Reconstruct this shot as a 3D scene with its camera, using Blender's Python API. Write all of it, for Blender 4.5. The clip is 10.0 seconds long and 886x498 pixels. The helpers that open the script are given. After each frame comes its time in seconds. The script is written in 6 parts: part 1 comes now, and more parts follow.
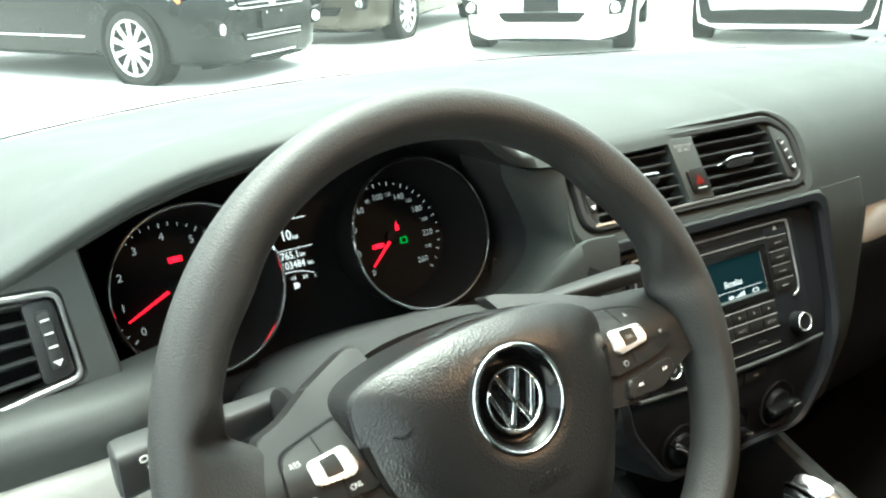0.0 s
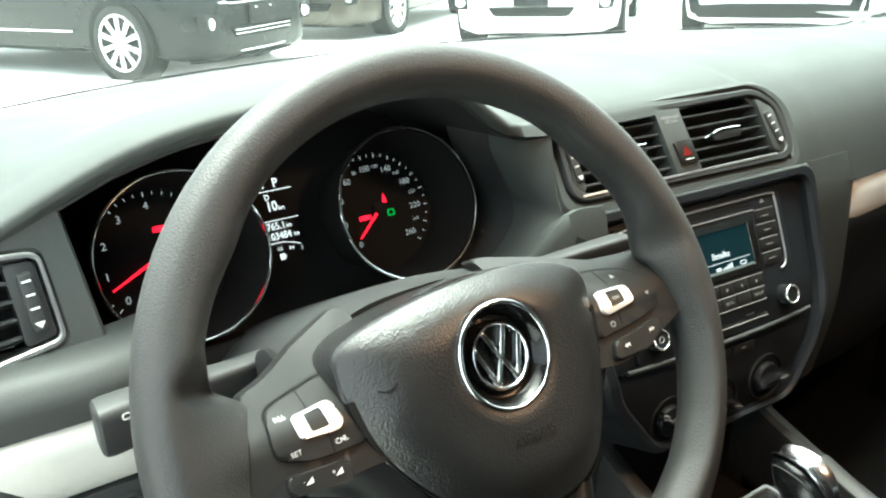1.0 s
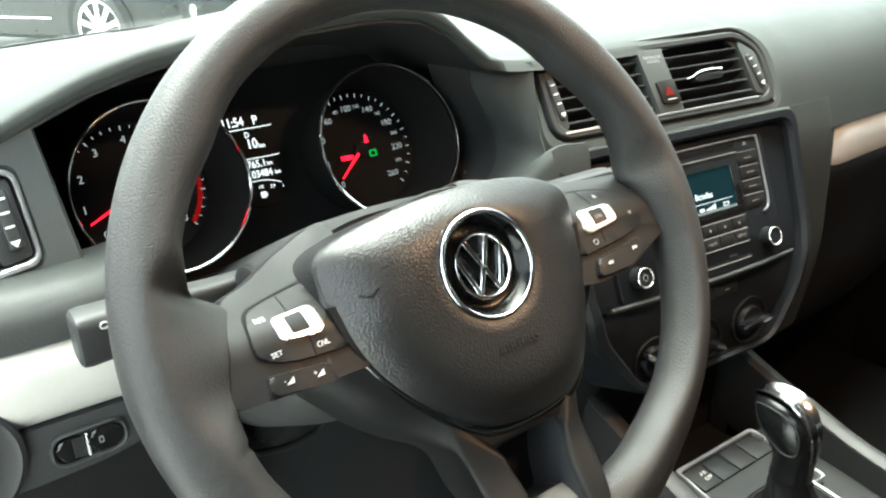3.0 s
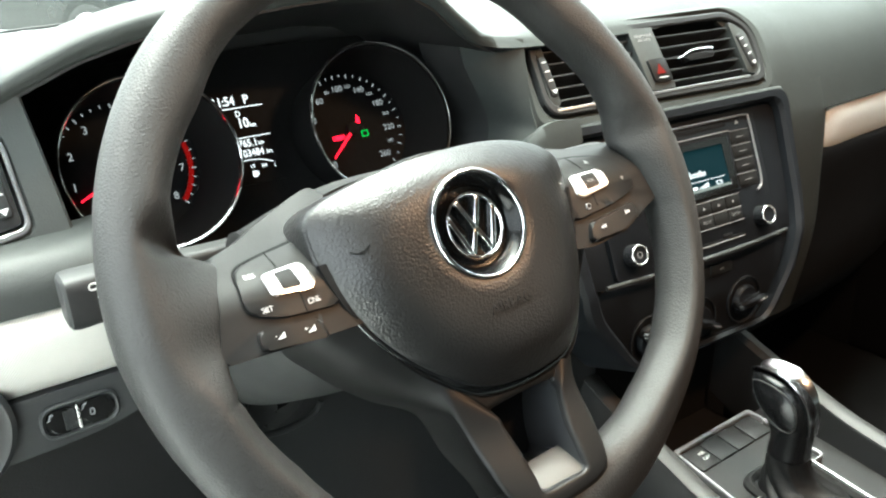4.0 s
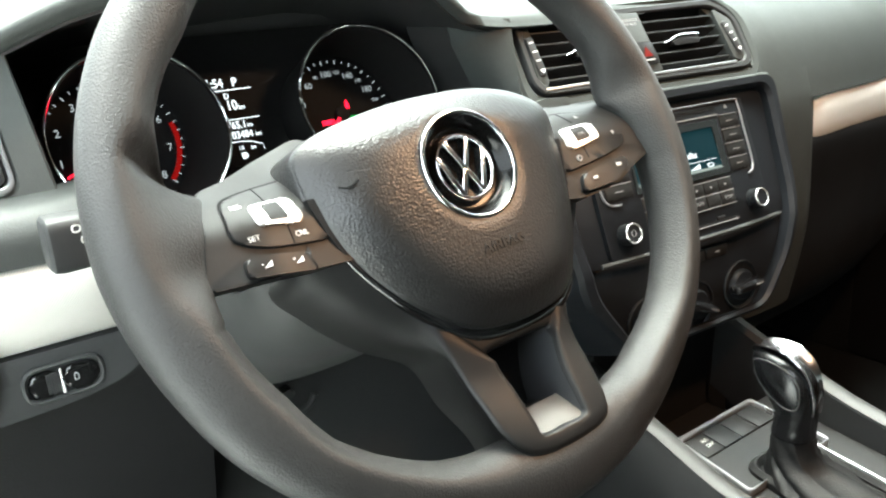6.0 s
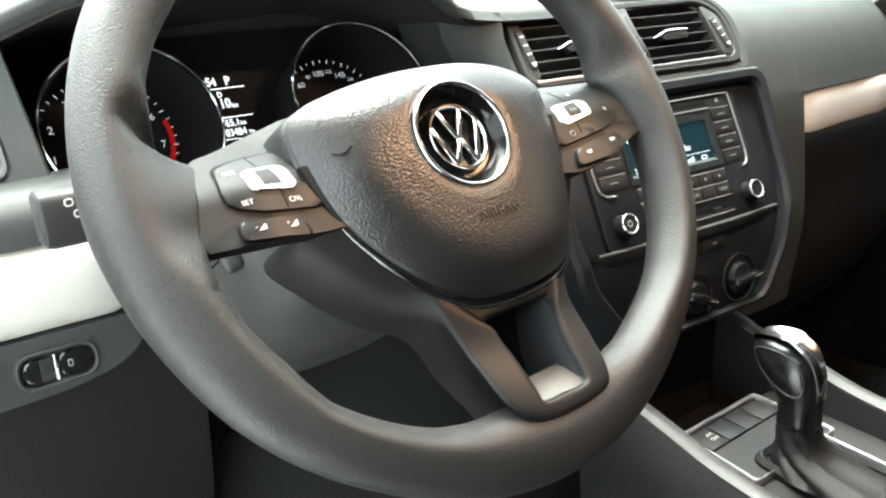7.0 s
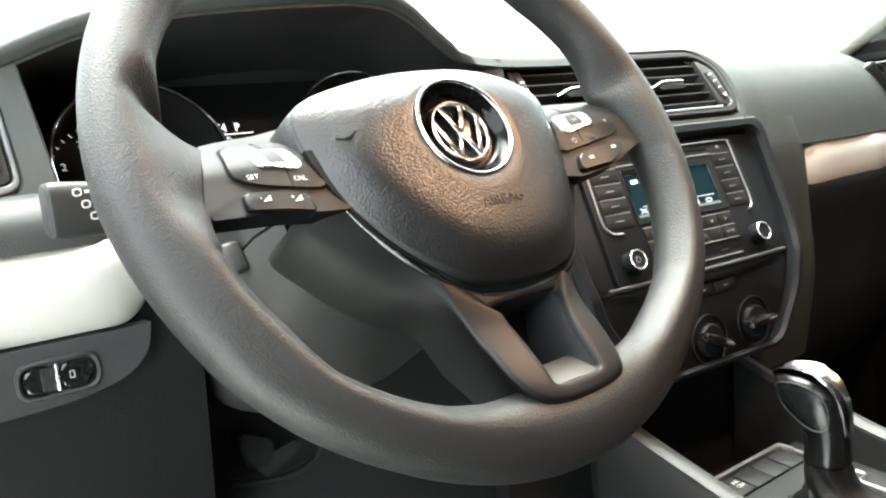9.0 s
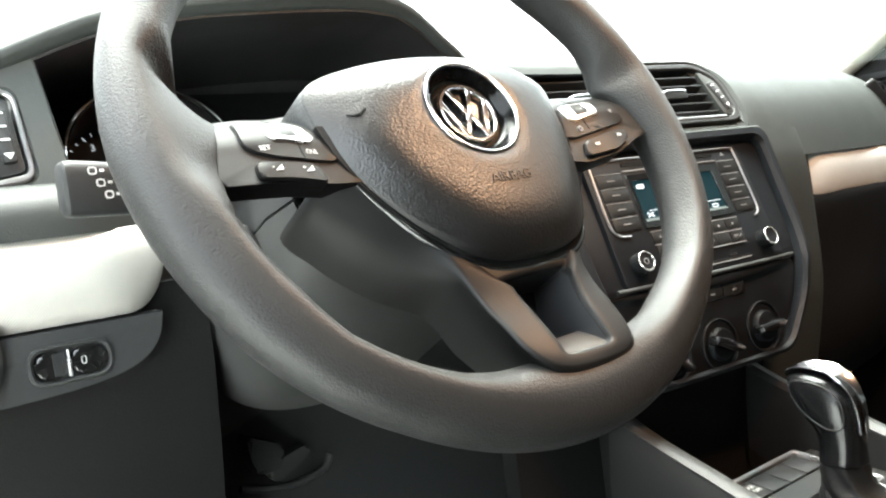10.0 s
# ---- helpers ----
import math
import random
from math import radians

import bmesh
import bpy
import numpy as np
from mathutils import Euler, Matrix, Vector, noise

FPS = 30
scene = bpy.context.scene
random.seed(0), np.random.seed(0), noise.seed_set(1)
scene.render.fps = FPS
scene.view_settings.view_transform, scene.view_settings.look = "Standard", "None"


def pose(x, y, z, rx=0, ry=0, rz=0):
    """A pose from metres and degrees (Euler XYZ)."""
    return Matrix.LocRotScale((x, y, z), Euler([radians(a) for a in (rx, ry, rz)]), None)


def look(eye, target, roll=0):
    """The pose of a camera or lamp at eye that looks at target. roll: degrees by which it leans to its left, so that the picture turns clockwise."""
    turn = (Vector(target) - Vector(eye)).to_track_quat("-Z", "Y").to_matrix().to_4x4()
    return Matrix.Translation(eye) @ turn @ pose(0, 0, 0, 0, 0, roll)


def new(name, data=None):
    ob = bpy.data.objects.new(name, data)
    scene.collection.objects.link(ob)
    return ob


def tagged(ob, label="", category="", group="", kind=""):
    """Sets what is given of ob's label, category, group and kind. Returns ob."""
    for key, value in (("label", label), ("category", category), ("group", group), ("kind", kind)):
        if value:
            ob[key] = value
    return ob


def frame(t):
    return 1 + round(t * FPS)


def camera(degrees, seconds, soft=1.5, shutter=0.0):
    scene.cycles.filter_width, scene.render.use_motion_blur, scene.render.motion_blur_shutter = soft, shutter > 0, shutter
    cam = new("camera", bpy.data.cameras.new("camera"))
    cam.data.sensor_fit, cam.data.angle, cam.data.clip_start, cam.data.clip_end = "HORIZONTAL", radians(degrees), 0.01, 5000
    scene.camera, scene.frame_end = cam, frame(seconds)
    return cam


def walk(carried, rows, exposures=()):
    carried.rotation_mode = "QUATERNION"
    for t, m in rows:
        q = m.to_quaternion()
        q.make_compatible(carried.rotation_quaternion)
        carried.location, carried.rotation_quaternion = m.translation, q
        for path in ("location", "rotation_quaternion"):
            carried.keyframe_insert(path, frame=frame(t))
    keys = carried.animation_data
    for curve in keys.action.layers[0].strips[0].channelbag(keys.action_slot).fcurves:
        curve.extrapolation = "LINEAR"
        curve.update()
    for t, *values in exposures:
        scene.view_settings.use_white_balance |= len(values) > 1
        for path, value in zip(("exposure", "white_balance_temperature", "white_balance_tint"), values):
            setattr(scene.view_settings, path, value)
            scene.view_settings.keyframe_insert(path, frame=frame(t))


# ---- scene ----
cam = camera(58.1, 10.0, soft=2.2)
# the walk: a slow descent beside the steering wheel
METRES, EYE, TILT, LEAN, TURN = 0.30, 1.02, -21.35, 1.67, -33.1
ROWS = [
    (0.0, 0.0, 0.0, 0.0, 0.0, 0.0, -0.0),
    (0.5, 0.007, 0.0047, -0.0379, -0.3, -0.09, 0.13),
    (1.0, 0.0116, 0.0081, -0.0766, -0.62, -0.2, 0.28),
    (1.5, 0.0118, 0.0143, -0.1168, -0.95, -0.38, 0.48),
    (2.0, 0.0157, 0.0185, -0.1604, -1.24, -0.58, 0.7),
    (2.5, 0.0171, 0.0189, -0.191, -1.49, -0.92, 0.63),
    (4.0, 0.0257, 0.0277, -0.3223, -1.9, -0.09, 1.59),
    (4.5, 0.0289, 0.0353, -0.3691, -1.92, 0.74, 1.86),
    (5.0, 0.0278, 0.0421, -0.4166, -2.03, 1.65, 1.99),
    (5.5, 0.0273, 0.0502, -0.4653, -2.14, 2.52, 2.33),
    (7.0, 0.0235, 0.0758, -0.6337, -2.27, 5.9, 4.39),
    (7.5, 0.0209, 0.0889, -0.6933, -2.1, 7.67, 5.08),
    (8.0, 0.0206, 0.1015, -0.7391, -1.88, 9.59, 5.26),
    (8.5, 0.0202, 0.1118, -0.8016, -1.52, 12.41, 5.43),
    (9.0, 0.0163, 0.1224, -0.8632, -1.2, 14.6, 5.6),
    (9.5, 0.0072, 0.1342, -0.9274, -0.75, 16.34, 6.1),
    (10.0, -0.0019, 0.1464, -0.9842, -0.58, 17.96, 6.1),
]
EXPOSURES = [(0.0, 3.5, 6280, -9), (1.5, 3.7, 6300, -5), (3.0, 3.84, 6320, -3), (5.5, 4.1, 6340, -1), (10.0, 4.25, 6420, 2)]
walk(cam, [(t, pose(0, 0, EYE, TILT, LEAN, TURN) @ pose(METRES * x, METRES * y, METRES * z, 90 + pitch, roll, yaw)) for t, x, y, z, yaw, pitch, roll in ROWS], exposures=EXPOSURES)

# ---- light ----
world = bpy.data.worlds.new("world")
scene.world = world
world.use_nodes = True
wn = world.node_tree.nodes
sky = wn.new("ShaderNodeTexSky")
sky.sky_type = "NISHITA"
sky.sun_disc = False
sky.sun_elevation = radians(74)
sky.sun_rotation = radians(25)
sky.air_density, sky.dust_density, sky.ozone_density = 1.0, 6.0, 1.0
pale = wn.new("ShaderNodeHueSaturation")  # a hazy, nearly white sky
pale.inputs["Saturation"].default_value = 0.25
world.node_tree.links.new(sky.outputs[0], pale.inputs["Color"])
world.node_tree.links.new(pale.outputs[0], wn["Background"].inputs[0])
wn["Background"].inputs[1].default_value = 0.15
sun = new("sun", bpy.data.lights.new("sun", "SUN"))
sun.data.energy, sun.data.angle, sun.data.color = 0.9, radians(50), (1.0, 0.97, 0.92)
dome = new("dome_light", bpy.data.lights.new("dome_light", "AREA"))  # the lit lamp in the roof
dome.data.shape, dome.data.size, dome.data.size_y, dome.data.energy, dome.data.color = "RECTANGLE", 0.14, 0.06, 0.42, (1.0, 0.56, 0.32)
dome.matrix_world = look((0.592, -0.02, 1.235), (0.592, -0.02, 0.0))
sun.matrix_world = look((0, 0, 10), (1.2, -2.6, 0))


# ---- materials ----
def material(name, color, rough=0.5, metal=0.0, bump=0.0, grain=900.0, kind="noise", mottle=0.12, mottle_scale=9.0, coat=0.0, rough_var=0.08, spec=0.5):
    m = bpy.data.materials.new(name)
    m.use_nodes = True
    nt = m.node_tree
    n, l = nt.nodes, nt.links
    b = n["Principled BSDF"]
    b.inputs["Metallic"].default_value = metal
    b.inputs["Coat Weight"].default_value = coat
    b.inputs["Specular IOR Level"].default_value = spec
    tc = n.new("ShaderNodeTexCoord")
    big = n.new("ShaderNodeTexNoise")
    big.inputs["Scale"].default_value = mottle_scale
    big.inputs["Detail"].default_value = 6
    l.new(tc.outputs["Object"], big.inputs["Vector"])
    fine = n.new("ShaderNodeTexNoise")
    fine.inputs["Scale"].default_value = mottle_scale * 23
    fine.inputs["Detail"].default_value = 3
    l.new(tc.outputs["Object"], fine.inputs["Vector"])
    add = n.new("ShaderNodeMath")
    add.operation = "ADD"
    l.new(big.outputs[0], add.inputs[0])
    l.new(fine.outputs[0], add.inputs[1])
    cr = n.new("ShaderNodeMapRange")
    cr.inputs[1].default_value, cr.inputs[2].default_value = 0.6, 1.4
    cr.inputs[3].default_value, cr.inputs[4].default_value = 1 - mottle, 1 + mottle
    l.new(add.outputs[0], cr.inputs[0])
    mul = n.new("ShaderNodeVectorMath")
    mul.operation = "SCALE"
    mul.inputs[0].default_value = color
    l.new(cr.outputs[0], mul.inputs[3])
    l.new(mul.outputs[0], b.inputs["Base Color"])
    rr = n.new("ShaderNodeMapRange")
    rr.inputs[1].default_value, rr.inputs[2].default_value = 0.3, 0.7
    rr.inputs[3].default_value, rr.inputs[4].default_value = max(0.0, rough - rough_var), min(1.0, rough + rough_var)
    l.new(big.outputs[0], rr.inputs[0])
    l.new(rr.outputs[0], b.inputs["Roughness"])
    if bump:
        if kind == "leather":
            t = n.new("ShaderNodeTexNoise")
            t.inputs["Detail"].default_value = 0.6
            t.inputs["Roughness"].default_value = 0.4
        elif kind == "pebble":
            t = n.new("ShaderNodeTexVoronoi")
            t.inputs["Randomness"].default_value = 0.85
        else:
            t = n.new("ShaderNodeTexNoise")
            t.inputs["Detail"].default_value = 2
        t.inputs["Scale"].default_value = grain
        warp = n.new("ShaderNodeTexNoise")
        warp.inputs["Scale"].default_value = grain * 0.35
        l.new(tc.outputs["Object"], warp.inputs["Vector"])
        mix = n.new("ShaderNodeVectorMath")
        mix.operation = "MULTIPLY_ADD"
        mix.inputs[1].default_value = ((0.1 if kind == "pebble" else 0.4) / grain,) * 3
        l.new(warp.outputs["Color"], mix.inputs[0])
        l.new(tc.outputs["Object"], mix.inputs[2])
        l.new(mix.outputs[0], t.inputs["Vector"])
        bp = n.new("ShaderNodeBump")
        bp.inputs["Strength"].default_value = bump
        bp.inputs["Distance"].default_value = 0.45 / grain
        bp.invert = kind == "pebble"
        l.new(t.outputs[0], bp.inputs["Height"])
        l.new(bp.outputs[0], b.inputs["Normal"])
    return m


def glow(name, color, strength):
    m = bpy.data.materials.new(name)
    m.use_nodes = True
    b = m.node_tree.nodes["Principled BSDF"]
    b.inputs["Base Color"].default_value = (*[0.02 * c for c in color], 1)
    b.inputs["Specular IOR Level"].default_value = 0.08
    b.inputs["Roughness"].default_value = 0.6
    b.inputs["Emission Color"].default_value = (*color, 1)
    b.inputs["Emission Strength"].default_value = strength
    return m


def thin_glass(name, tint, gloss, veil=0.0):
    m = bpy.data.materials.new(name)
    m.use_nodes = True
    n, l = m.node_tree.nodes, m.node_tree.links
    n.remove(n["Principled BSDF"])
    tr, gl, mx = n.new("ShaderNodeBsdfTransparent"), n.new("ShaderNodeBsdfGlossy"), n.new("ShaderNodeMixShader")
    tr.inputs[0].default_value = (*tint, 1)
    gl.inputs["Roughness"].default_value = 0.0
    mx.inputs[0].default_value = gloss
    l.new(tr.outputs[0], mx.inputs[1])
    l.new(gl.outputs[0], mx.inputs[2])
    # pale glare haze put into the glass as a translucent colour
    if veil:
        film, both = n.new("ShaderNodeBsdfTranslucent"), n.new("ShaderNodeMixShader")
        film.inputs[0].default_value = (0.8, 0.9, 0.85, 1)
        patches = n.new("ShaderNodeTexNoise")
        patches.inputs["Scale"].default_value = 5.0
        patches.inputs["Detail"].default_value = 5
        level = n.new("ShaderNodeMapRange")
        level.inputs[3].default_value, level.inputs[4].default_value = veil * 0.6, veil * 1.4
        l.new(patches.outputs[0], level.inputs[0])
        l.new(level.outputs[0], both.inputs[0])
        l.new(mx.outputs[0], both.inputs[1])
        l.new(film.outputs[0], both.inputs[2])
        mx = both
    l.new(mx.outputs[0], n["Material Output"].inputs[0])
    return m


M_dash = material("dash_soft_plastic", (0.039, 0.0434, 0.0417), 0.62, bump=0.3, grain=900, spec=0.17, kind="leather", mottle=0.08)
M_hard = material("dark_hard_plastic", (0.022, 0.0228, 0.0232), 0.52, spec=0.26, bump=0.2, grain=1300, mottle=0.1)
M_vent_side = material("vent_surround_plastic", (0.038, 0.0415, 0.040), 0.6, bump=0.25, grain=900, spec=0.3, kind="leather", mottle=0.08)
M_lower = material("lower_trim_plastic", (0.0062, 0.0062, 0.0064), 0.65, spec=0.14, bump=0.3, grain=900, kind="leather", mottle=0.1)
M_rim = material("steering_rim_foam", (0.021, 0.0208, 0.0203), 0.53, spec=0.36, bump=0.40, grain=780, kind="pebble", mottle=0.1)
M_pad = material("airbag_cover_grain", (0.0085, 0.0084, 0.0083), 0.36, spec=0.56, bump=0.34, grain=650, kind="pebble", mottle=0.1)
M_spoke = material("spoke_matte_plastic", (0.0075, 0.0074, 0.0072), 0.5, spec=0.26, bump=0.1, grain=1500, mottle=0.08)
M_button = material("button_plastic", (0.010, 0.0098, 0.0096), 0.42, spec=0.22, bump=0.05, grain=1500)
M_gloss = material("piano_black", (0.006, 0.006, 0.006), 0.08, coat=0.6, mottle=0.1, rough_var=0.03)
M_black = material("matte_black", (0.006, 0.006, 0.0065), 0.7, spec=0.2, mottle=0.2)
M_void = material("deep_black_plastic", (0.007, 0.007, 0.0072), 0.75, spec=0.12, mottle=0.2)
M_chrome = material("chrome", (0.78, 0.79, 0.8), 0.1, 1.0, mottle=0.03, rough_var=0.04)
M_satin = material("satin_silver", (0.68, 0.67, 0.66), 0.28, 0.75, bump=0.05, grain=2500, mottle=0.04)
M_dish = material("badge_black", (0.004, 0.004, 0.004), 0.2, spec=0.22, mottle=0.1)
M_line = material("dull_chrome", (0.34, 0.34, 0.345), 0.32, 0.8, mottle=0.04)
M_stack = material("centre_stack_plastic", (0.0075, 0.0086, 0.0105), 0.5, spec=0.18, bump=0.12, grain=1500)
M_white_print = material("white_print", (0.55, 0.55, 0.54), 0.6, mottle=0.02)
M_grey_print = material("grey_print", (0.2, 0.2, 0.2), 0.6, mottle=0.02)
M_ledge = material("window_ledge_satin", (0.05, 0.042, 0.036), 0.4, 0.3, mottle=0.05)
M_liner_satin = material("window_side_satin", (0.030, 0.031, 0.033), 0.34, bump=0.05, grain=1500, mottle=0.08)
M_strap = material("bright_chrome_strap", (0.55, 0.55, 0.56), 0.2, 1.0, mottle=0.03)
M_knob = material("gear_knob_black", (0.005, 0.005, 0.0055), 0.24, spec=0.4, mottle=0.1)
M_column = material("column_grey_plastic", (0.030, 0.0305, 0.030), 0.55, spec=0.3, bump=0.2, grain=1100, mottle=0.08)
M_ledge_pad = material("dash_ledge_grain", (0.022, 0.0245, 0.0235), 0.58, bump=0.32, grain=950, spec=0.3, kind="leather", mottle=0.08)
M_rail = material("console_rail_grey", (0.028, 0.028, 0.027), 0.5, spec=0.26, bump=0.3, grain=1200, mottle=0.08)
M_console = material("console_grey_plastic", (0.012, 0.0122, 0.0125), 0.55, spec=0.22, bump=0.3, grain=1000, mottle=0.08)
M_boot = material("boot_leather", (0.005, 0.005, 0.005), 0.58, spec=0.22, bump=0.4, grain=600, kind="leather")
M_carpet = material("carpet", (0.006, 0.006, 0.006), 0.95, spec=0.1, bump=1.0, grain=700)
M_liner = material("headliner_cloth", (0.06, 0.058, 0.055), 0.9, bump=0.4, grain=900)
M_beige = material("beige_trim", (0.42, 0.40, 0.35), 0.7, bump=0.3, grain=900)
M_seat = material("seat_cloth", (0.03, 0.028, 0.026), 0.85, bump=0.6, grain=700)
M_lcd = glow("lcd_white", (0.9, 0.95, 1.0), 0.12)
M_red = glow("lamp_red", (1.0, 0.006, 0.03), 0.3)
M_needle = glow("needle_red", (1.0, 0.008, 0.03), 0.22)
M_redband = glow("red_band", (0.8, 0.012, 0.012), 0.022)
M_green = glow("lamp_green", (0.03, 0.7, 0.1), 0.06)
M_amber = glow("lamp_amber", (1.0, 0.5, 0.05), 0.08)
M_dial = glow("dial_print", (0.8, 0.85, 0.9), 0.04)
M_bar = glow("screen_bar", (0.75, 0.85, 0.8), 0.03)
M_screen = glow("radio_screen", (0.03, 0.19, 0.25), 0.0085)
M_windscreen = thin_glass("windscreen_glass", (0.78, 0.815, 0.79), 0.035, 0.009)
M_tint = thin_glass("tinted_side_glass", (0.05, 0.055, 0.05), 0.05)
M_driver_glass = thin_glass("driver_window_glass", (0.86, 0.89, 0.86), 0.04)
M_dome = glow("dome_lens", (1.0, 0.6, 0.3), 3.0)
M_ground = material("pale_concrete", (0.55, 0.56, 0.54), 0.55, bump=0.2, grain=60, mottle=0.12, mottle_scale=0.6)


def striped_silver():
    m = material("ribbed_silver_trim", (0.47, 0.46, 0.425), 0.38, 0.35, mottle=0.03)
    n, l = m.node_tree.nodes, m.node_tree.links
    tc = n.new("ShaderNodeTexCoord")
    mp = n.new("ShaderNodeMapping")
    mp.inputs["Rotation"].default_value = (0, radians(-40), 0)
    wv = n.new("ShaderNodeTexWave")
    wv.inputs["Scale"].default_value = 245
    wv.bands_direction = "X"
    bp = n.new("ShaderNodeBump")
    bp.inputs["Strength"].default_value = 0.8
    bp.inputs["Distance"].default_value = 0.00014
    l.new(tc.outputs["Object"], mp.inputs[0])
    l.new(mp.outputs[0], wv.inputs["Vector"])
    l.new(wv.outputs["Fac"], bp.inputs["Height"])
    l.new(bp.outputs[0], n["Principled BSDF"].inputs["Normal"])
    return m


M_trim = striped_silver()
M_trim_far = material("satin_silver_trim", (0.66, 0.65, 0.62), 0.4, 0.05, bump=0.05, grain=1500, mottle=0.04)


# ---- building helpers ----
def part(name, bm, mat, parent=None, label="", smooth=40):
    bmesh.ops.recalc_face_normals(bm, faces=bm.faces)
    me = bpy.data.meshes.new(name)
    for f in bm.faces:
        f.smooth = True
    if smooth < 180:
        lim = radians(smooth)
        for e in bm.edges:
            if len(e.link_faces) == 2 and e.calc_face_angle(0) > lim:
                e.smooth = False
    bm.to_mesh(me)
    bm.free()
    me.materials.append(mat)
    ob = new(name, me)
    if parent is not None:
        ob.parent = parent
    if label:
        ob["label"] = label
    return ob


def thing(name, m, label, category, group="", kind=""):
    ob = new(name)
    ob.empty_display_size = 0.02
    ob.matrix_basis = m
    return tagged(ob, label, category, group, kind)


def spline(pts, n, closed=False):
    """n points on a Catmull-Rom curve through pts."""
    p = [np.array(q, float) for q in pts]
    k = len(p)
    seg = k if closed else k - 1
    out = []
    for i in range(n):
        u = i / n * seg if closed else i / (n - 1) * seg
        j = min(int(u), seg - 1)
        f = u - j
        g = (lambda a: p[a % k]) if closed else (lambda a: p[min(max(a, 0), k - 1)])
        a, b, c, d = g(j - 1), g(j), g(j + 1), g(j + 2)
        out.append(0.5 * (2 * b + (c - a) * f + (2 * a - 5 * b + 4 * c - d) * f * f + (3 * b - a - 3 * c + d) * f ** 3))
    return out


def grid(rows, closed_u=False, closed_v=False, caps=False):
    """A sheet or tube through rows of points."""
    bm = bmesh.new()
    vs = [[bm.verts.new(Vector([float(t) for t in q])) for q in r] for r in rows]
    nu, nv = len(vs), len(vs[0])
    for i in range(nu if closed_u else nu - 1):
        for j in range(nv if closed_v else nv - 1):
            a, b = vs[i], vs[(i + 1) % nu]
            bm.faces.new((a[j], a[(j + 1) % nv], b[(j + 1) % nv], b[j]))
    if caps:
        bm.faces.new(vs[0])
        bm.faces.new(vs[-1])
    return bm


def thicken(bm, d):
    """Gives an open sheet a back, d behind its normals."""
    bmesh.ops.recalc_face_normals(bm, faces=bm.faces)
    bm.normal_update()
    bmesh.ops.solidify(bm, geom=bm.faces[:], thickness=d)
    return bm


def box(x0, x1, y0, y1, z0, z1, bevel=0.0, seg=2):
    bm = bmesh.new()
    bmesh.ops.create_cube(bm, size=1, matrix=Matrix.Translation(((x0 + x1) / 2, (y0 + y1) / 2, (z0 + z1) / 2)) @ Matrix.Diagonal((abs(x1 - x0), abs(y1 - y0), abs(z1 - z0), 1)))
    if bevel:
        bmesh.ops.bevel(bm, geom=bm.edges[:], offset=bevel, segments=seg, affect="EDGES", profile=0.5)
    return bm


def prism(pts, z0, z1, bevel=0.0, seg=2):
    """A flat outline in x, y pushed from z0 to z1, its rims bevelled."""
    bm = bmesh.new()
    lo = [bm.verts.new((p[0], p[1], z0)) for p in pts]
    hi = [bm.verts.new((p[0], p[1], z1)) for p in pts]
    k = len(pts)
    bm.faces.new(lo[::-1])
    bm.faces.new(hi)
    for i in range(k):
        bm.faces.new((lo[i], lo[(i + 1) % k], hi[(i + 1) % k], hi[i]))
    if bevel:
        rim = [e for e in bm.edges if abs(e.verts[0].co.z - z1) < 1e-7 and abs(e.verts[1].co.z - z1) < 1e-7]
        bmesh.ops.bevel(bm, geom=rim, offset=bevel, segments=seg, affect="EDGES", profile=0.5)
    return bm


def rounded(pts, r, n=5):
    """The outline with its corners rounded."""
    out = []
    k = len(pts)
    for i in range(k):
        a, b, c = (np.array(pts[(i + d) % k], float) for d in (-1, 0, 1))
        rr = min(r, 0.45 * np.linalg.norm(a - b), 0.45 * np.linalg.norm(c - b))
        p, q = b + (a - b) / np.linalg.norm(a - b) * rr, b + (c - b) / np.linalg.norm(c - b) * rr
        for j in range(n + 1):
            t = j / n
            out.append((1 - t) ** 2 * p + 2 * t * (1 - t) * b + t * t * q)
    return out


def ring_frame(outer, inner, z0, z1, bevel=0.0):
    """A frame between two outlines of as many points."""
    rows = []
    k = len(outer)
    o, i = [np.array(p, float) for p in outer], [np.array(p, float) for p in inner]
    b = bevel
    for j in range(k):
        d = i[j] - o[j]
        d = d / max(np.linalg.norm(d), 1e-9)
        rows.append([(*o[j], z0), (*o[j], z1 - b), (*(o[j] + d * b), z1), (*(i[j] - d * b), z1), (*i[j], z1 - b), (*i[j], z0)])
    return grid(rows, closed_u=True, closed_v=True)


def tube(path, radius, n=10, closed=False, flat=1.0, up=(0, 0, 1)):
    """A round bar along a path of points; radius a number or one per point."""
    p = [Vector([float(t) for t in q]) for q in path]
    rows = []
    k = len(p)
    for i in range(k):
        t = (p[(i + 1) % k] - p[i - 1]) if closed else (p[min(i + 1, k - 1)] - p[max(i - 1, 0)])
        t.normalize()
        s = t.cross(Vector(up))
        if s.length < 1e-4:
            s = t.cross(Vector((1, 0, 0)))
        s.normalize()
        u = s.cross(t)
        r = radius[i] if hasattr(radius, "__len__") else radius
        rows.append([p[i] + (math.cos(a) * s + flat * math.sin(a) * u) * r for a in (2 * math.pi * j / n for j in range(n))])
    return grid(rows, closed_u=closed, closed_v=True, caps=not closed)


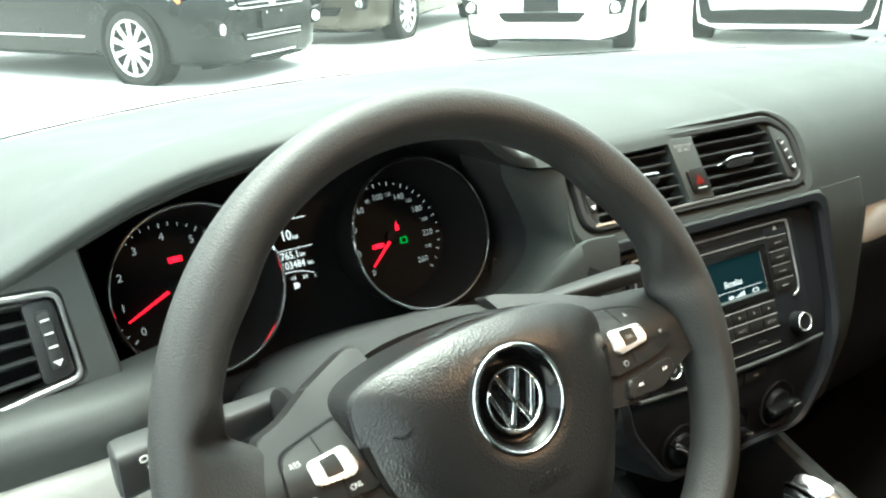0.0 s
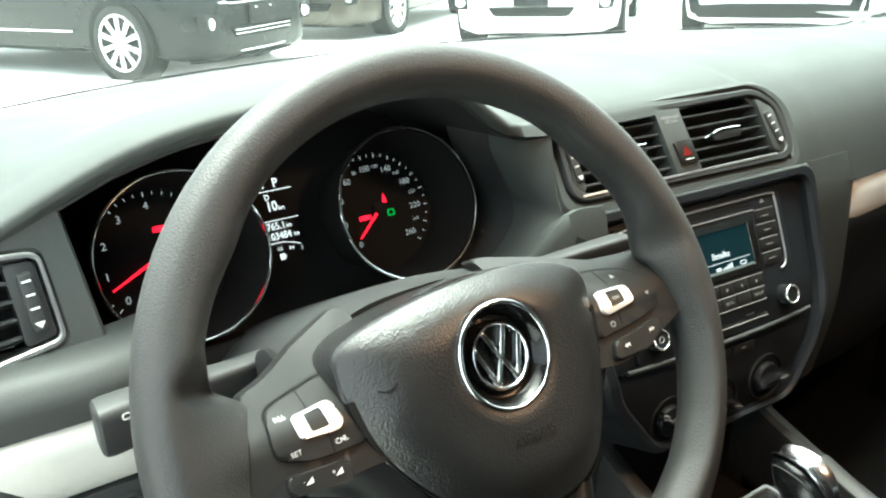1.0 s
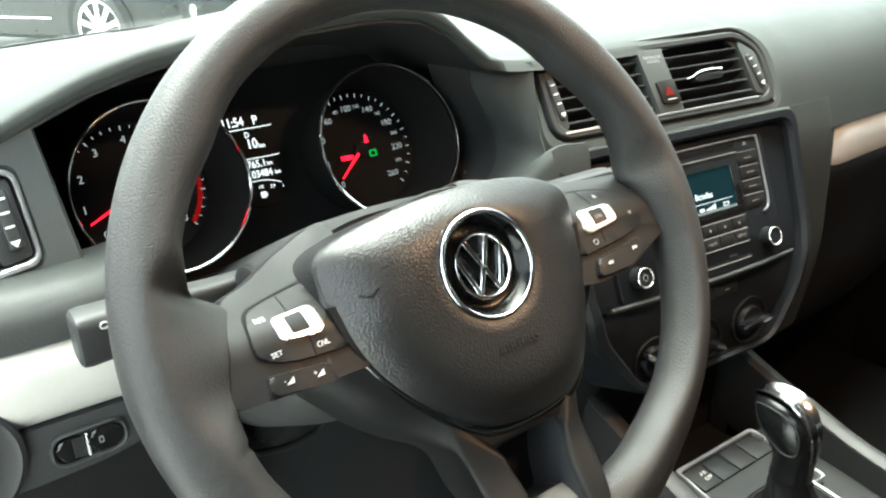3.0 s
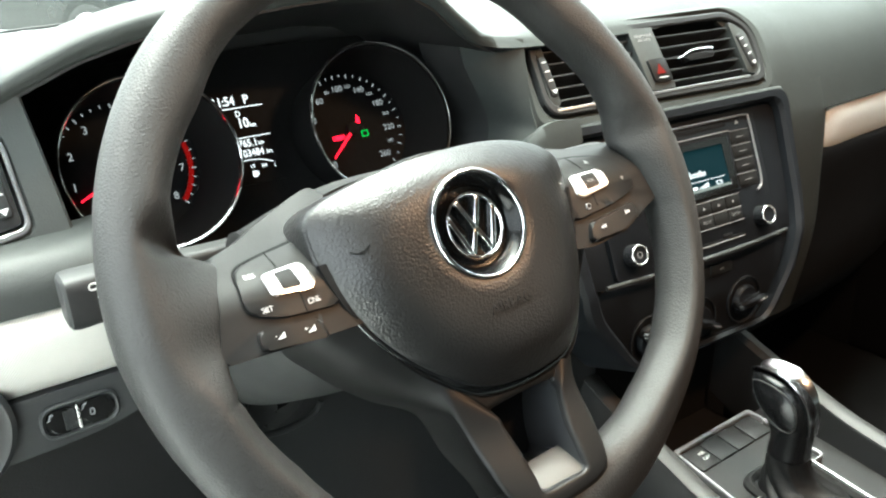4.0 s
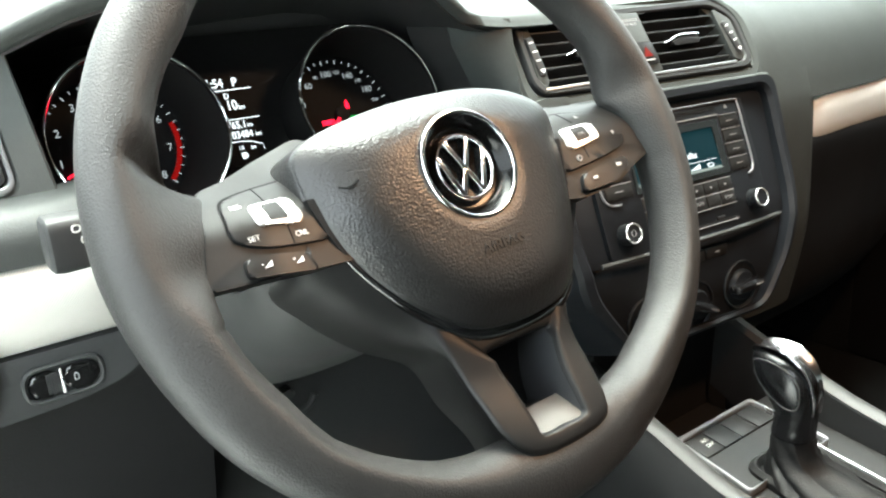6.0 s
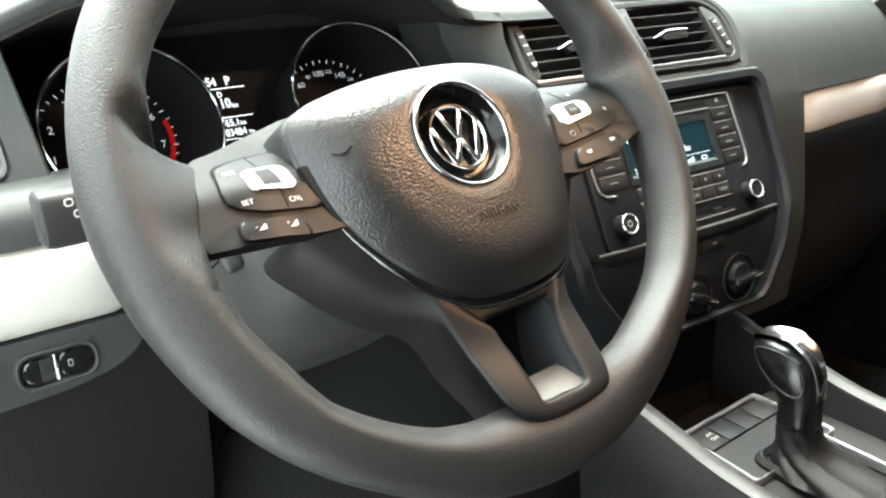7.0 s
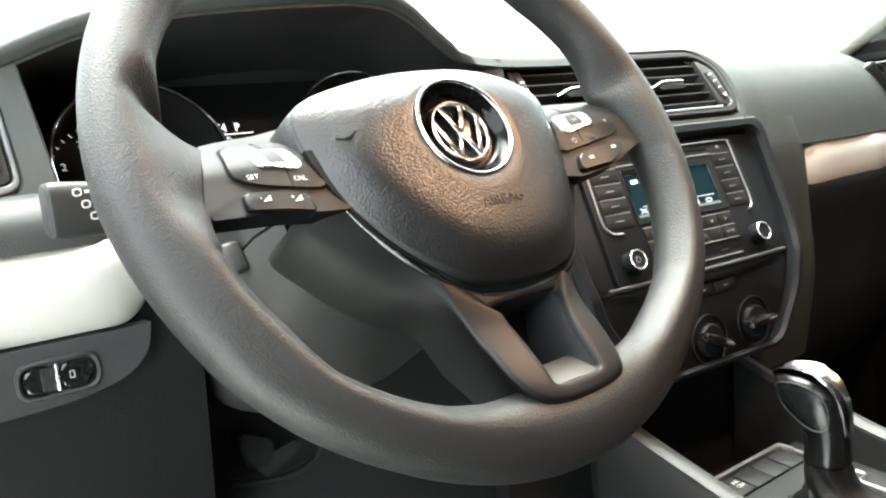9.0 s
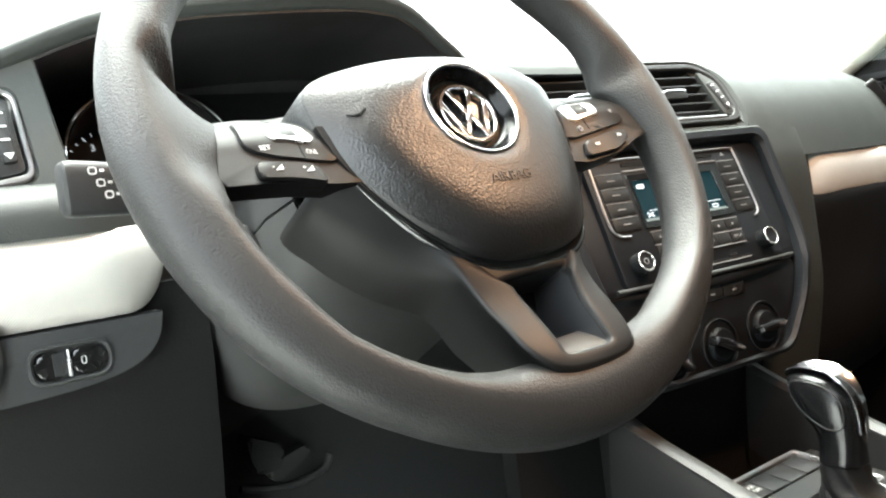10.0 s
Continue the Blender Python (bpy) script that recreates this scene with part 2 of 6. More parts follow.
def lathe(profile, n=32, cap=True):
    """A turned body round z from (radius, z) pairs."""
    rows = [[(r * math.cos(2 * math.pi * j / n), r * math.sin(2 * math.pi * j / n), z) for j in range(n)] for r, z in profile]
    bm = grid(rows, closed_v=True, caps=cap)
    return bm


def merged(*bms):
    out = bmesh.new()
    for b in bms:
        me = bpy.data.meshes.new("tmp")
        b.to_mesh(me)
        b.free()
        out.from_mesh(me)
        bpy.data.meshes.remove(me)
    return out


def moved(bm, m):
    bmesh.ops.transform(bm, matrix=m, verts=bm.verts)
    return bm


def lettering(name, text, size, mat, parent, m, align="CENTER", depth=0.0, label="", squeeze=1.0, bold=0.0):
    """Words in the built-in font, as a mesh part."""
    cu = bpy.data.curves.new("tmp", "FONT")
    cu.body, cu.size, cu.align_x, cu.align_y, cu.extrude = text, size, align, "CENTER", depth
    cu.resolution_u = 3
    cu.offset = bold
    tmp = bpy.data.objects.new("tmp", cu)
    me = bpy.data.meshes.new_from_object(tmp)
    bpy.data.objects.remove(tmp)
    bpy.data.curves.remove(cu)
    me.materials.clear()
    me.materials.append(mat)
    ob = new(name, me)
    ob.parent = parent
    ob.matrix_basis = m @ Matrix.Diagonal((squeeze, 1, 1, 1))
    if label:
        ob["label"] = label
    return ob


def sections(keys, nx, ns, x0=None, x1=None, power=None):
    """A sheet whose profile (y, z points) changes along x: keys is a list of (x, profile)."""
    xs = [k[0] for k in keys]
    a = xs[0] if x0 is None else x0
    b = xs[-1] if x1 is None else x1
    prof = [np.array(spline(k[1], ns)) for k in keys]
    rows = []
    cand = sorted(set([a + (b - a) * i / nx for i in range(nx + 1)] + [x for x in xs if a <= x <= b]))
    for x in cand:
        j = max(0, min(len(xs) - 2, int(np.searchsorted(xs, x, side="right")) - 1))
        f = (x - xs[j]) / (xs[j + 1] - xs[j])
        g = lambda q: prof[min(max(q, 0), len(xs) - 1)]
        h = xs[j + 1] - xs[j]
        m0 = (g(j + 1) - g(j - 1)) / (xs[j + 1] - xs[max(j - 1, 0)]) * h
        m1 = (g(j + 2) - g(j)) / (xs[min(j + 2, len(xs) - 1)] - xs[j]) * h
        p = (2 * f ** 3 - 3 * f * f + 1) * g(j) + (f ** 3 - 2 * f * f + f) * m0 + (3 * f * f - 2 * f ** 3) * g(j + 1) + (f ** 3 - f * f) * m1
        rows.append([(x, q[0], q[1]) for q in p])
    return grid(rows)


I4 = Matrix.Identity(4)

# ---- the ground, the body of the car round the cabin ----
CX = 0.592  # the car's middle
gb = bmesh.new()
bmesh.ops.create_grid(gb, x_segments=40, y_segments=40, size=300)
GROUND = -0.10
bmesh.ops.translate(gb, verts=gb.verts, vec=(0, 0, GROUND))
ground = tagged(part("ground", gb, M_ground), "pale worn concrete forecourt, bright in daylight", "ground", kind="structure")


def cabin_shell():
    """Roof lining, rear wall, far door and floor that close the cabin."""
    # unseen header stretched along the windscreen to cut overhead light, then the roof
    rows = [[(CX + s, y, z - 0.16 * abs(s / 0.62) ** 4) for s in np.linspace(-0.62, 0.62, 17)] for y, z in ((0.31, 1.188), (0.25, 1.214), (0.18, 1.246))]
    for y in np.linspace(0.12, -1.9, 16):
        rows.append([(CX + s, y, 1.27 + 0.035 * math.sin((0.12 - y) / 2.02 * math.pi) - 0.16 * abs(s / 0.62) ** 4) for s in np.linspace(-0.62, 0.62, 17)])
    tagged(part("ceiling", thicken(grid(rows), 0.03), M_liner), "grey cloth headlining over the seats", "ceiling", kind="structure")
    tagged(part("floor", box(CX - 0.74, CX + 0.74, -1.9, 1.25, 0.14, 0.20), M_carpet), "dark grey carpet on the cabin floor", "floor", kind="structure")
    tagged(part("wall_rear", box(CX - 0.72, CX + 0.72, -1.93, -1.88, 0.2, 0.95), M_seat), "cabin rear wall behind the back seats", "wall", kind="structure")
    tagged(part("wall_front", box(CX - 0.74, CX + 0.74, 0.98, 1.02, 0.2, 0.70), M_void), "black firewall below the windscreen", "wall", kind="structure")
    # hidden plate, added to keep daylight from leaking into the footwells
    tagged(part("cowl", box(CX - 0.74, CX + 0.722, 0.66, 0.98, 0.685, 0.70), M_void), "black plate added unseen under the dashboard to block leaking light", "cowl", kind="structure")
    d = thing("door_1", pose(0, 0, 0), "closed passenger door with dark grey inner panel", "door", kind="structure")
    part("door_panel", box(1.31, 1.37, -0.55, 0.62, 0.2, 0.83, 0.012), M_lower, d)
    part("front_panel", box(1.31, 1.37, 0.615, 0.95, 0.2, 0.715, 0.006), M_lower, d)
    part("window_ledge", box(1.30, 1.36, -0.55, 0.7, 0.832, 0.862, 0.01), M_hard, d)
    part("mirror_corner", prism([(0.28, 0.845), (0.66, 0.845), (0.45, 0.956), (0.28, 1.06)], 0, 0.012), M_black, d).matrix_basis = Matrix(((0, 0, 1, 1.30), (1, 0, 0, 0), (0, 1, 0, 0), (0, 0, 0, 1)))
    d2 = thing("door_2", pose(0, 0, 0), "closed rear door with dark inner panel", "door", kind="structure")
    part("door_panel", box(1.31, 1.37, -1.88, -0.57, 0.2, 0.83, 0.012), M_lower, d2)
    part("door_frame_post", box(1.27, 1.33, -0.62, -0.54, 0.83, 1.2, 0.01), M_beige, d2)
    tagged(part("wall_footwell", box(-0.20, -0.14, 0.42, 0.95, 0.2, 0.83, 0.012), M_lower), "dark grey kick panel beside the driver's footwell", "wall", kind="structure")
    d4 = thing("door_3", pose(-0.20, 0.46, 0, 0, 0, -78), "driver door standing open with dark grey inner panel", "door", kind="structure")
    part("door_panel", box(-0.03, 0.03, -0.98, 0.0, 0.24, 0.83, 0.012), M_lower, d4)
    part("window_frame", ring_frame([(-0.98, 0.83), (0.0, 0.83), (-0.30, 1.16), (-0.90, 1.20)], [(-0.94, 0.84), (-0.09, 0.84), (-0.32, 1.12), (-0.87, 1.16)], -0.02, 0.02), M_black, d4).matrix_basis = Matrix(((0, 0, 1, 0), (1, 0, 0, 0), (0, 1, 0, 0), (0, 0, 0, 1)))
    part("pane", prism([(-0.95, 0.83), (-0.05, 0.83), (-0.31, 1.14), (-0.885, 1.18)], -0.002, 0.002), M_driver_glass, d4).matrix_basis = Matrix(((0, 0, 1, 0), (1, 0, 0, 0), (0, 1, 0, 0), (0, 0, 0, 1)))
    d3 = thing("door_4", pose(0, 0, 0), "closed rear door behind the driver", "door", kind="structure")
    part("door_panel", box(-0.19, -0.13, -1.88, -0.62, 0.2, 0.83, 0.012), M_lower, d3)
    part("door_frame_post", box(-0.15, -0.09, -0.68, -0.60, 0.2, 1.2, 0.01), M_beige, d3)
    # unseen wall, added to narrow the daylight from the driver's side
    rows = [[(-0.165 + 0.135 * max(0.0, t) ** 1.3, y, 0.825 + 0.39 * t) for y in (0.0 - 0.2 * (t > 0), -0.30, -0.62)] for t in (-1.6, 0, 0.2, 0.4, 0.6, 0.8, 1.0)]
    tagged(part("wall_left", thicken(grid(rows), 0.02), M_seat), "plain dark unseen wall added beside the driver to limit side light", "wall", kind="structure")
    for sx, lab in ((1, "pale beige windscreen pillar trim on the passenger side"), (-1, "pale beige windscreen pillar trim beside the driver")):
        pts = [(CX + sx * (0.708 - 0.03 * t), 0.73 - 0.61 * t, 0.806 + 0.305 * t + 0.11 * t * t) for t in np.linspace(0, 1, 12)]
        tagged(part("pillar_trim", tube(pts, 0.020, 12, flat=0.8), M_beige), lab, "pillar trim", kind="structure")


cabin_shell()


def side_glass():
    for x0, x1, y0, y1, lab in ((1.335, 1.20, 0.40, -0.54, "tinted front passenger window"), (1.335, 1.20, -0.62, -1.85, "tinted rear passenger window"), (-0.165, -0.03, -0.68, -1.85, "tinted rear window behind the driver")):
        rows = [[(x0 + (x1 - x0) * t ** 1.3, y, 0.835 + 0.36 * t) for y in np.linspace(y0, y1, 6)] for t in np.linspace(0, 1, 6)]
        tagged(part("side_window", grid(rows), M_tint), lab + " of the cabin", "window", kind="structure")
    rows = [[(x, -1.90 + 0.35 * t, 0.95 + 0.28 * t) for x in np.linspace(CX - 0.70, CX + 0.70, 8)] for t in np.linspace(0, 1, 5)]
    tagged(part("rear_window", grid(rows), M_tint), "tinted rear window of the cabin", "window", kind="structure")
    d = thing("dome_lamp", pose(CX, -0.02, 1.284), "lit warm dome lamp in the roof lining", "lamp")
    part("housing", box(-0.09, 0.09, -0.05, 0.05, -0.022, 0.0, 0.006), M_beige, d)
    part("lens", box(-0.07, 0.07, -0.03, 0.03, -0.027, -0.0205, 0.003), M_dome, d, "glowing warm lens")


side_glass()


def base_y(x):
    """Where the windscreen meets the dashboard."""
    return 0.945 - 0.70 * abs(x - 0.47) ** 2.1


def windscreen():
    rows = []
    for x in np.linspace(CX - 0.69, CX + 0.66, 28):
        y0 = base_y(x) + 0.01
        rows.append([(x - (x - CX) * 0.10 * t, y0 * (1 - t) + (0.14 - 0.1 * abs(x - CX) ** 2) * t, 0.858 + 0.415 * t + 0.03 * math.sin(math.pi * t)) for t in np.linspace(0, 1, 10)])
    ob = tagged(part("windscreen", grid(rows), M_windscreen), "clear curved windscreen glass", "windscreen", kind="structure")
    ob.visible_shadow = False
    seal = [(x, base_y(x) + 0.001, 0.8585) for x in np.linspace(CX - 0.69, CX + 0.42, 40)]
    tagged(part("windscreen_seal", tube(seal, 0.0013, 8), M_hard), "thin black rubber seal along the windscreen foot", "seal", kind="structure")


windscreen()

# ---- dashboard ----
LIP = [(-0.16, 0.80), (-0.05, 0.822), (0.012, 0.843), (0.049, 0.860), (0.091, 0.877), (0.13, 0.887), (0.18, 0.894), (0.24, 0.899), (0.30, 0.902), (0.335, 0.898), (0.357, 0.886), (0.375, 0.870), (0.392, 0.857), (0.415, 0.848), (0.445, 0.845), (0.48, 0.844), (0.60, 0.844), (0.70, 0.844)]


def lip_z(x):
    return float(np.interp(x, [p[0] for p in LIP], [p[1] for p in LIP]))


def upper_dash():
    keys = []
    for x, z in LIP:
        b = base_y(x)
        if x < 0.40:
            keys.append((x, [(b, 0.857), (0.80 if b > 0.82 else b - 0.02, 0.862), (0.70, 0.868), (0.62, 0.5 * (0.868 + max(z, 0.85))), (0.56, z + 0.004), (0.52, z + 0.005), (0.503, z + 0.001), (0.500, z - 0.005), (0.502, z - 0.009), (0.5045, z - 0.012), (0.508, z - 0.0135)]))
        else:
            keys.append((x, [(b, 0.857), (0.80 if b > 0.82 else b - 0.02, 0.860), (0.70, 0.862), (0.62, 0.861), (0.56, 0.857), (0.53, 0.852), (0.515, 0.847), (0.508, z - 0.001), (0.505, z - 0.004), (0.503, z - 0.007), (0.501, z - 0.010)]))
    for x, dy in ((0.735, 0.0), (0.765, -0.004), (0.80, -0.006), (0.90, -0.004), (1.0, 0.002), (1.08, 0.012), (1.16, 0.03), (1.24, 0.06), (1.32, 0.10)):
        b = base_y(x)
        f = 0.5 if x < 0.74 else 1.0
        b2 = max(b, 0.645 + dy)
        keys.append((x, [(b2, 0.856), (min(0.80, b2 - 0.012), 0.858), (min(0.70, b2 - 0.03), 0.858), (0.61 + dy, 0.857), (0.57 + dy, 0.852), (0.535 + dy, 0.842), (0.508 + dy, 0.825 + 0.01 * (1 - f)), (0.49 + dy, 0.806 + 0.022 * (1 - f)), (0.478 + dy, 0.785 + 0.04 * (1 - f)), (0.468 + dy, 0.758 + 0.06 * (1 - f)), (0.460 + dy, 0.7285 + 0.09 * (1 - f))]))
    return tagged(part("dashboard", thicken(sections(keys, 90, 44), 0.004), M_dash, smooth=60), "dark grey grained soft-touch dashboard with a raised instrument hood", "dashboard", kind="structure")


dash = upper_dash()


def plane(x, y, z, yaw, rake):
    """A face turned to the driver: local x to the right, y up along the face, z towards the seats."""
    return pose(x, y, z, 90 - rake, 0, yaw)


STACK = plane(0.598, 0.4305, 0.677, -3.6, 20.8)
CLUSTER = plane(0.255, 0.594, 0.771, 0, 22.8)
VENT = plane(0.602, 0.474, 0.780, -4, 28)


# surround of the middle vents and the stack, driver's and passenger's lower dashboard
VENT_IN = rounded([(-0.148, -0.006), (0.139, -0.008), (0.136, 0.050), (0.108, 0.070), (-0.150, 0.068)], 0.020, 8)


def fall_back(bm):
    """Tilts what lies under the radio away from the seats."""
    for y in np.arange(-0.140, -0.055, 0.012):
        bmesh.ops.bisect_plane(bm, geom=bm.verts[:] + bm.edges[:] + bm.faces[:], plane_co=(0, float(y), 0), plane_no=(0, 1, 0))
    for v in bm.verts:
        d = max(0.0, -0.0555 - v.co.y)
        v.co.z -= 0.285 * d
        v.co.y += 0.04 * d
    return bm


def centre_face():
    out = rounded([(-0.163, -0.0205), (0.153, -0.0215), (0.156, 0.050), (0.118, 0.0800), (-0.161, 0.0765)], 0.026, 8)
    ob = part("vent_surround", ring_frame(out, VENT_IN, -0.03, 0.0, 0.005), M_dash)
    ob.matrix_basis = VENT
    tagged(ob, "dark grey grained dashboard face round the middle air vents", "dashboard panel", kind="structure")
    inn = rounded([(-0.143, 0.083), (0.146, 0.083), (0.139, -0.03), (0.124, -0.088), (0.088, -0.138), (-0.090, -0.138), (-0.136, -0.075), (-0.143, -0.03)][::-1], 0.016)
    out = rounded([(-0.160, 0.0955), (0.162, 0.0955), (0.152, -0.03), (0.136, -0.090), (0.097, -0.145), (-0.100, -0.145), (-0.154, -0.08), (-0.160, -0.03)][::-1], 0.02)
    ob = part("stack_surround", fall_back(ring_frame(out, inn, -0.06, 0.004, 0.004)), M_stack)
    ob.matrix_basis = STACK
    tagged(ob, "dark grey moulded frame round the centre stack", "dashboard panel", kind="structure")


centre_face()
# dashboard skin between the vents and the stack
bridge = []
for x in np.linspace(-0.160, 0.150, 24):
    a, b = VENT @ Vector((x, -0.019, -0.004)), STACK @ Vector((x, 0.093, 0.000))
    bridge.append([a + (b - a) * t + Vector((0, -0.003 * math.sin(math.pi * t), 0)) for t in np.linspace(0, 1, 6)])
tagged(part("centre_bridge", thicken(grid(bridge), 0.003), M_dash, smooth=60), "dark grey dashboard strip above the radio", "dashboard panel", kind="structure")


def lower_dash():
    # knee panel and padded ledge before the driver
    keys = []
    for x in (-0.16, 0.0, 0.06, 0.10):
        r = 0.0 if x < 0.08 else 0.012
        keys.append((x, [(0.500 + r, 0.769), (0.478 + r, 0.768), (0.462 + r, 0.764), (0.4515 + r, 0.752), (0.4505 + r, 0.735)]))
    tagged(part("dash_ledge", thicken(sections(keys, 20, 16), 0.004), M_ledge_pad, smooth=60), "dark grey padded ledge below the driver's air vent", "dashboard panel", kind="structure")
    sw = [tuple(p) for p in spline([(-0.16, 0.640), (-0.05, 0.6425), (0.03, 0.6450), (0.062, 0.6485), (0.082, 0.6555), (0.093, 0.6670), (0.097, 0.6825)], 40)] + [(-0.16, 0.6825)]
    ob = part("switch_plate", prism([(x, z) for x, z in sw], -0.03, 0.0, 0.0015, 2), M_hard)
    ob.matrix_basis = pose(0, 0.4525, 0, 90, 0, 0)
    tagged(ob, "dark grey plastic plate round the light switches", "dashboard panel", kind="structure")
    keys = [(x, [(0.470, 0.70), (0.472, 0.68), (0.472, 0.646), (0.476, 0.62), (0.490, 0.55), (0.52, 0.47), (0.58, 0.41)]) for x in (-0.16, 0.0, 0.09, 0.130)]
    tagged(part("knee_panel", thicken(sections(keys, 12, 20), 0.004), M_lower, smooth=60), "black plastic knee panel under the switches", "dashboard panel", kind="structure")
    # panel under the cluster, rising to the stack
    keys = [(0.05, [(0.585, 0.698), (0.55, 0.695), (0.515, 0.690), (0.50, 0.68), (0.50, 0.62)]), (0.20, [(0.585, 0.698), (0.55, 0.695), (0.515, 0.690), (0.50, 0.68), (0.50, 0.62)]), (0.33, [(0.575, 0.699), (0.55, 0.699), (0.52, 0.699), (0.495, 0.693), (0.485, 0.61)]), (0.40, [(0.53, 0.715), (0.515, 0.726), (0.495, 0.733), (0.478, 0.722), (0.468, 0.60)]), (0.440, [(0.505, 0.74), (0.495, 0.757), (0.482, 0.767), (0.466, 0.755), (0.448, 0.58)]), (0.475, [(0.50, 0.74), (0.49, 0.757), (0.476, 0.768), (0.460, 0.757), (0.445, 0.57)])]
    tagged(part("cluster_sill", thicken(sections(keys, 24, 16, x1=0.375), 0.004), M_hard, smooth=60), "dark plastic sill under the instruments", "dashboard panel", kind="structure")
    tagged(part("stack_shoulder", thicken(sections(keys, 14, 16, x0=0.375), 0.004), M_dash, smooth=60), "dark grey shoulder between instruments and centre stack", "dashboard panel", kind="structure")
    tagged(part("column_backing", box(0.0, 0.47, 0.60, 0.62, 0.30, 0.70), M_hard), "black backing behind the steering column", "dashboard panel", kind="structure")
    tagged(part("stack_foot", merged(box(0.40, 0.80, 0.50, 0.52, 0.2, 0.60), box(0.506, 0.694, 0.466, 0.50, 0.385, 0.545)), M_void), "black recess under the centre stack", "dashboard panel", kind="structure")
    # passenger side
    # glove box coloured black to stand for blocked side light
    keys = [(x, [(0.462 + d, 0.68), (0.456 + d, 0.672), (0.462 + d, 0.60), (0.47 + d, 0.50), (0.52 + d, 0.42), (0.60 + d, 0.38)]) for x, d in ((0.78, 0.0), (0.9, 0.0), (1.05, 0.008), (1.2, 0.04), (1.32, 0.09))]
    tagged(part("glove_box", thicken(sections(keys, 20, 20), 0.004), M_black, smooth=60), "closed plastic glove box, shade put into its black colour", "glove box", kind="structure")
    keys = [(x, [(0.4685 + d, 0.762), (0.4632 + d, 0.745), (0.4590 + d, 0.7285), (0.4560 + d, 0.70), (0.4540 + d, 0.64), (0.454 + d, 0.57), (0.47 + d, 0.48)]) for x, d in ((0.742, 0.003), (0.765, -0.0045), (0.80, -0.0065), (0.84, -0.0055), (0.866, 0.006))]
    tagged(part("dash_leg", thicken(sections(keys, 16, 20), 0.004), M_dash, smooth=60), "dark grey dashboard side beside the centre stack", "dashboard panel", kind="structure")
    rows = []
    for x in np.linspace(0.856, 1.31, 36):
        d = float(np.interp(x, (0.78, 0.9, 1.05, 1.2, 1.32), (0.0, 0.0, 0.008, 0.04, 0.09)))
        e = max(0.0, (0.884 - x) / 0.028)
        top = 0.733 - 0.020 * e ** 2.2
        rows.append([(x - 0.014 * (0.73 - z) / 0.05 * (1 if x < 0.9 else max(0, (1.1 - x) / 0.2)), 0.4545 + d + 0.010 * (abs(2 * (z - 0.667) / (top - 0.667) - 1)) ** 3 + 0.004 * e, z) for z in np.linspace(0.667, top, 12)])
    tagged(part("passenger_trim", thicken(grid(rows), 0.006), M_trim_far), "satin silver decorative strip before the passenger", "trim", kind="structure")
    rows = []
    for x in [-0.16 + 0.238 * i / 14 for i in range(14)] + [0.078 + 0.026 * (i / 14) ** 0.7 for i in range(15)]:
        e = max(0.0, (x - 0.078) / 0.026)
        bot = 0.684 + 0.030 * (1 - math.sqrt(max(0.0, 1 - min(e, 1.0) ** 2)))
        rows.append([(x, 0.4465 + 0.010 * (abs(2 * (z - bot) / (0.738 - bot) - 1)) ** 3 + 0.008 * e, z) for z in np.linspace(bot, 0.738, 12)])
    tagged(part("driver_trim", thicken(grid(rows), 0.006), M_trim), "ribbed silver decorative strip beside the steering column", "trim", kind="structure")


lower_dash()


# ---- air vents ----
def slat(x0, x1, y, depth=0.02, shear=0.0):
    rows = []
    for x in (x0, x1):
        rows.append([(x, y + 0.0016, -0.003), (x, y + 0.0006, 0.0), (x, y - 0.0006, 0.0), (x, y - 0.002, -0.004), (x, y - 0.006, -depth), (x, y - 0.0045, -depth)])
    return grid(rows, closed_v=True, caps=True)


def thumbwheel(parent, x, y, tilt, n=4):
    w = part("thumbwheel", box(-0.0044, 0.0044, -0.0185, 0.0185, -0.012, 0.004, 0.0025), M_hard, parent, "ridged black thumbwheel with white marks")
    w.matrix_basis = pose(x, y, 0.0, 0, 0, tilt)
    for i in range(n - 1):
        part("mark", box(-0.0026, 0.0026, 0.0125 - i * 0.0085, 0.0137 - i * 0.0085, 0.004, 0.0044), M_white_print, w)
    part("mark", prism([(-0.003, -0.0125), (0.003, -0.0125), (0, -0.0165)], 0.004, 0.0044), M_white_print, w)
    return w


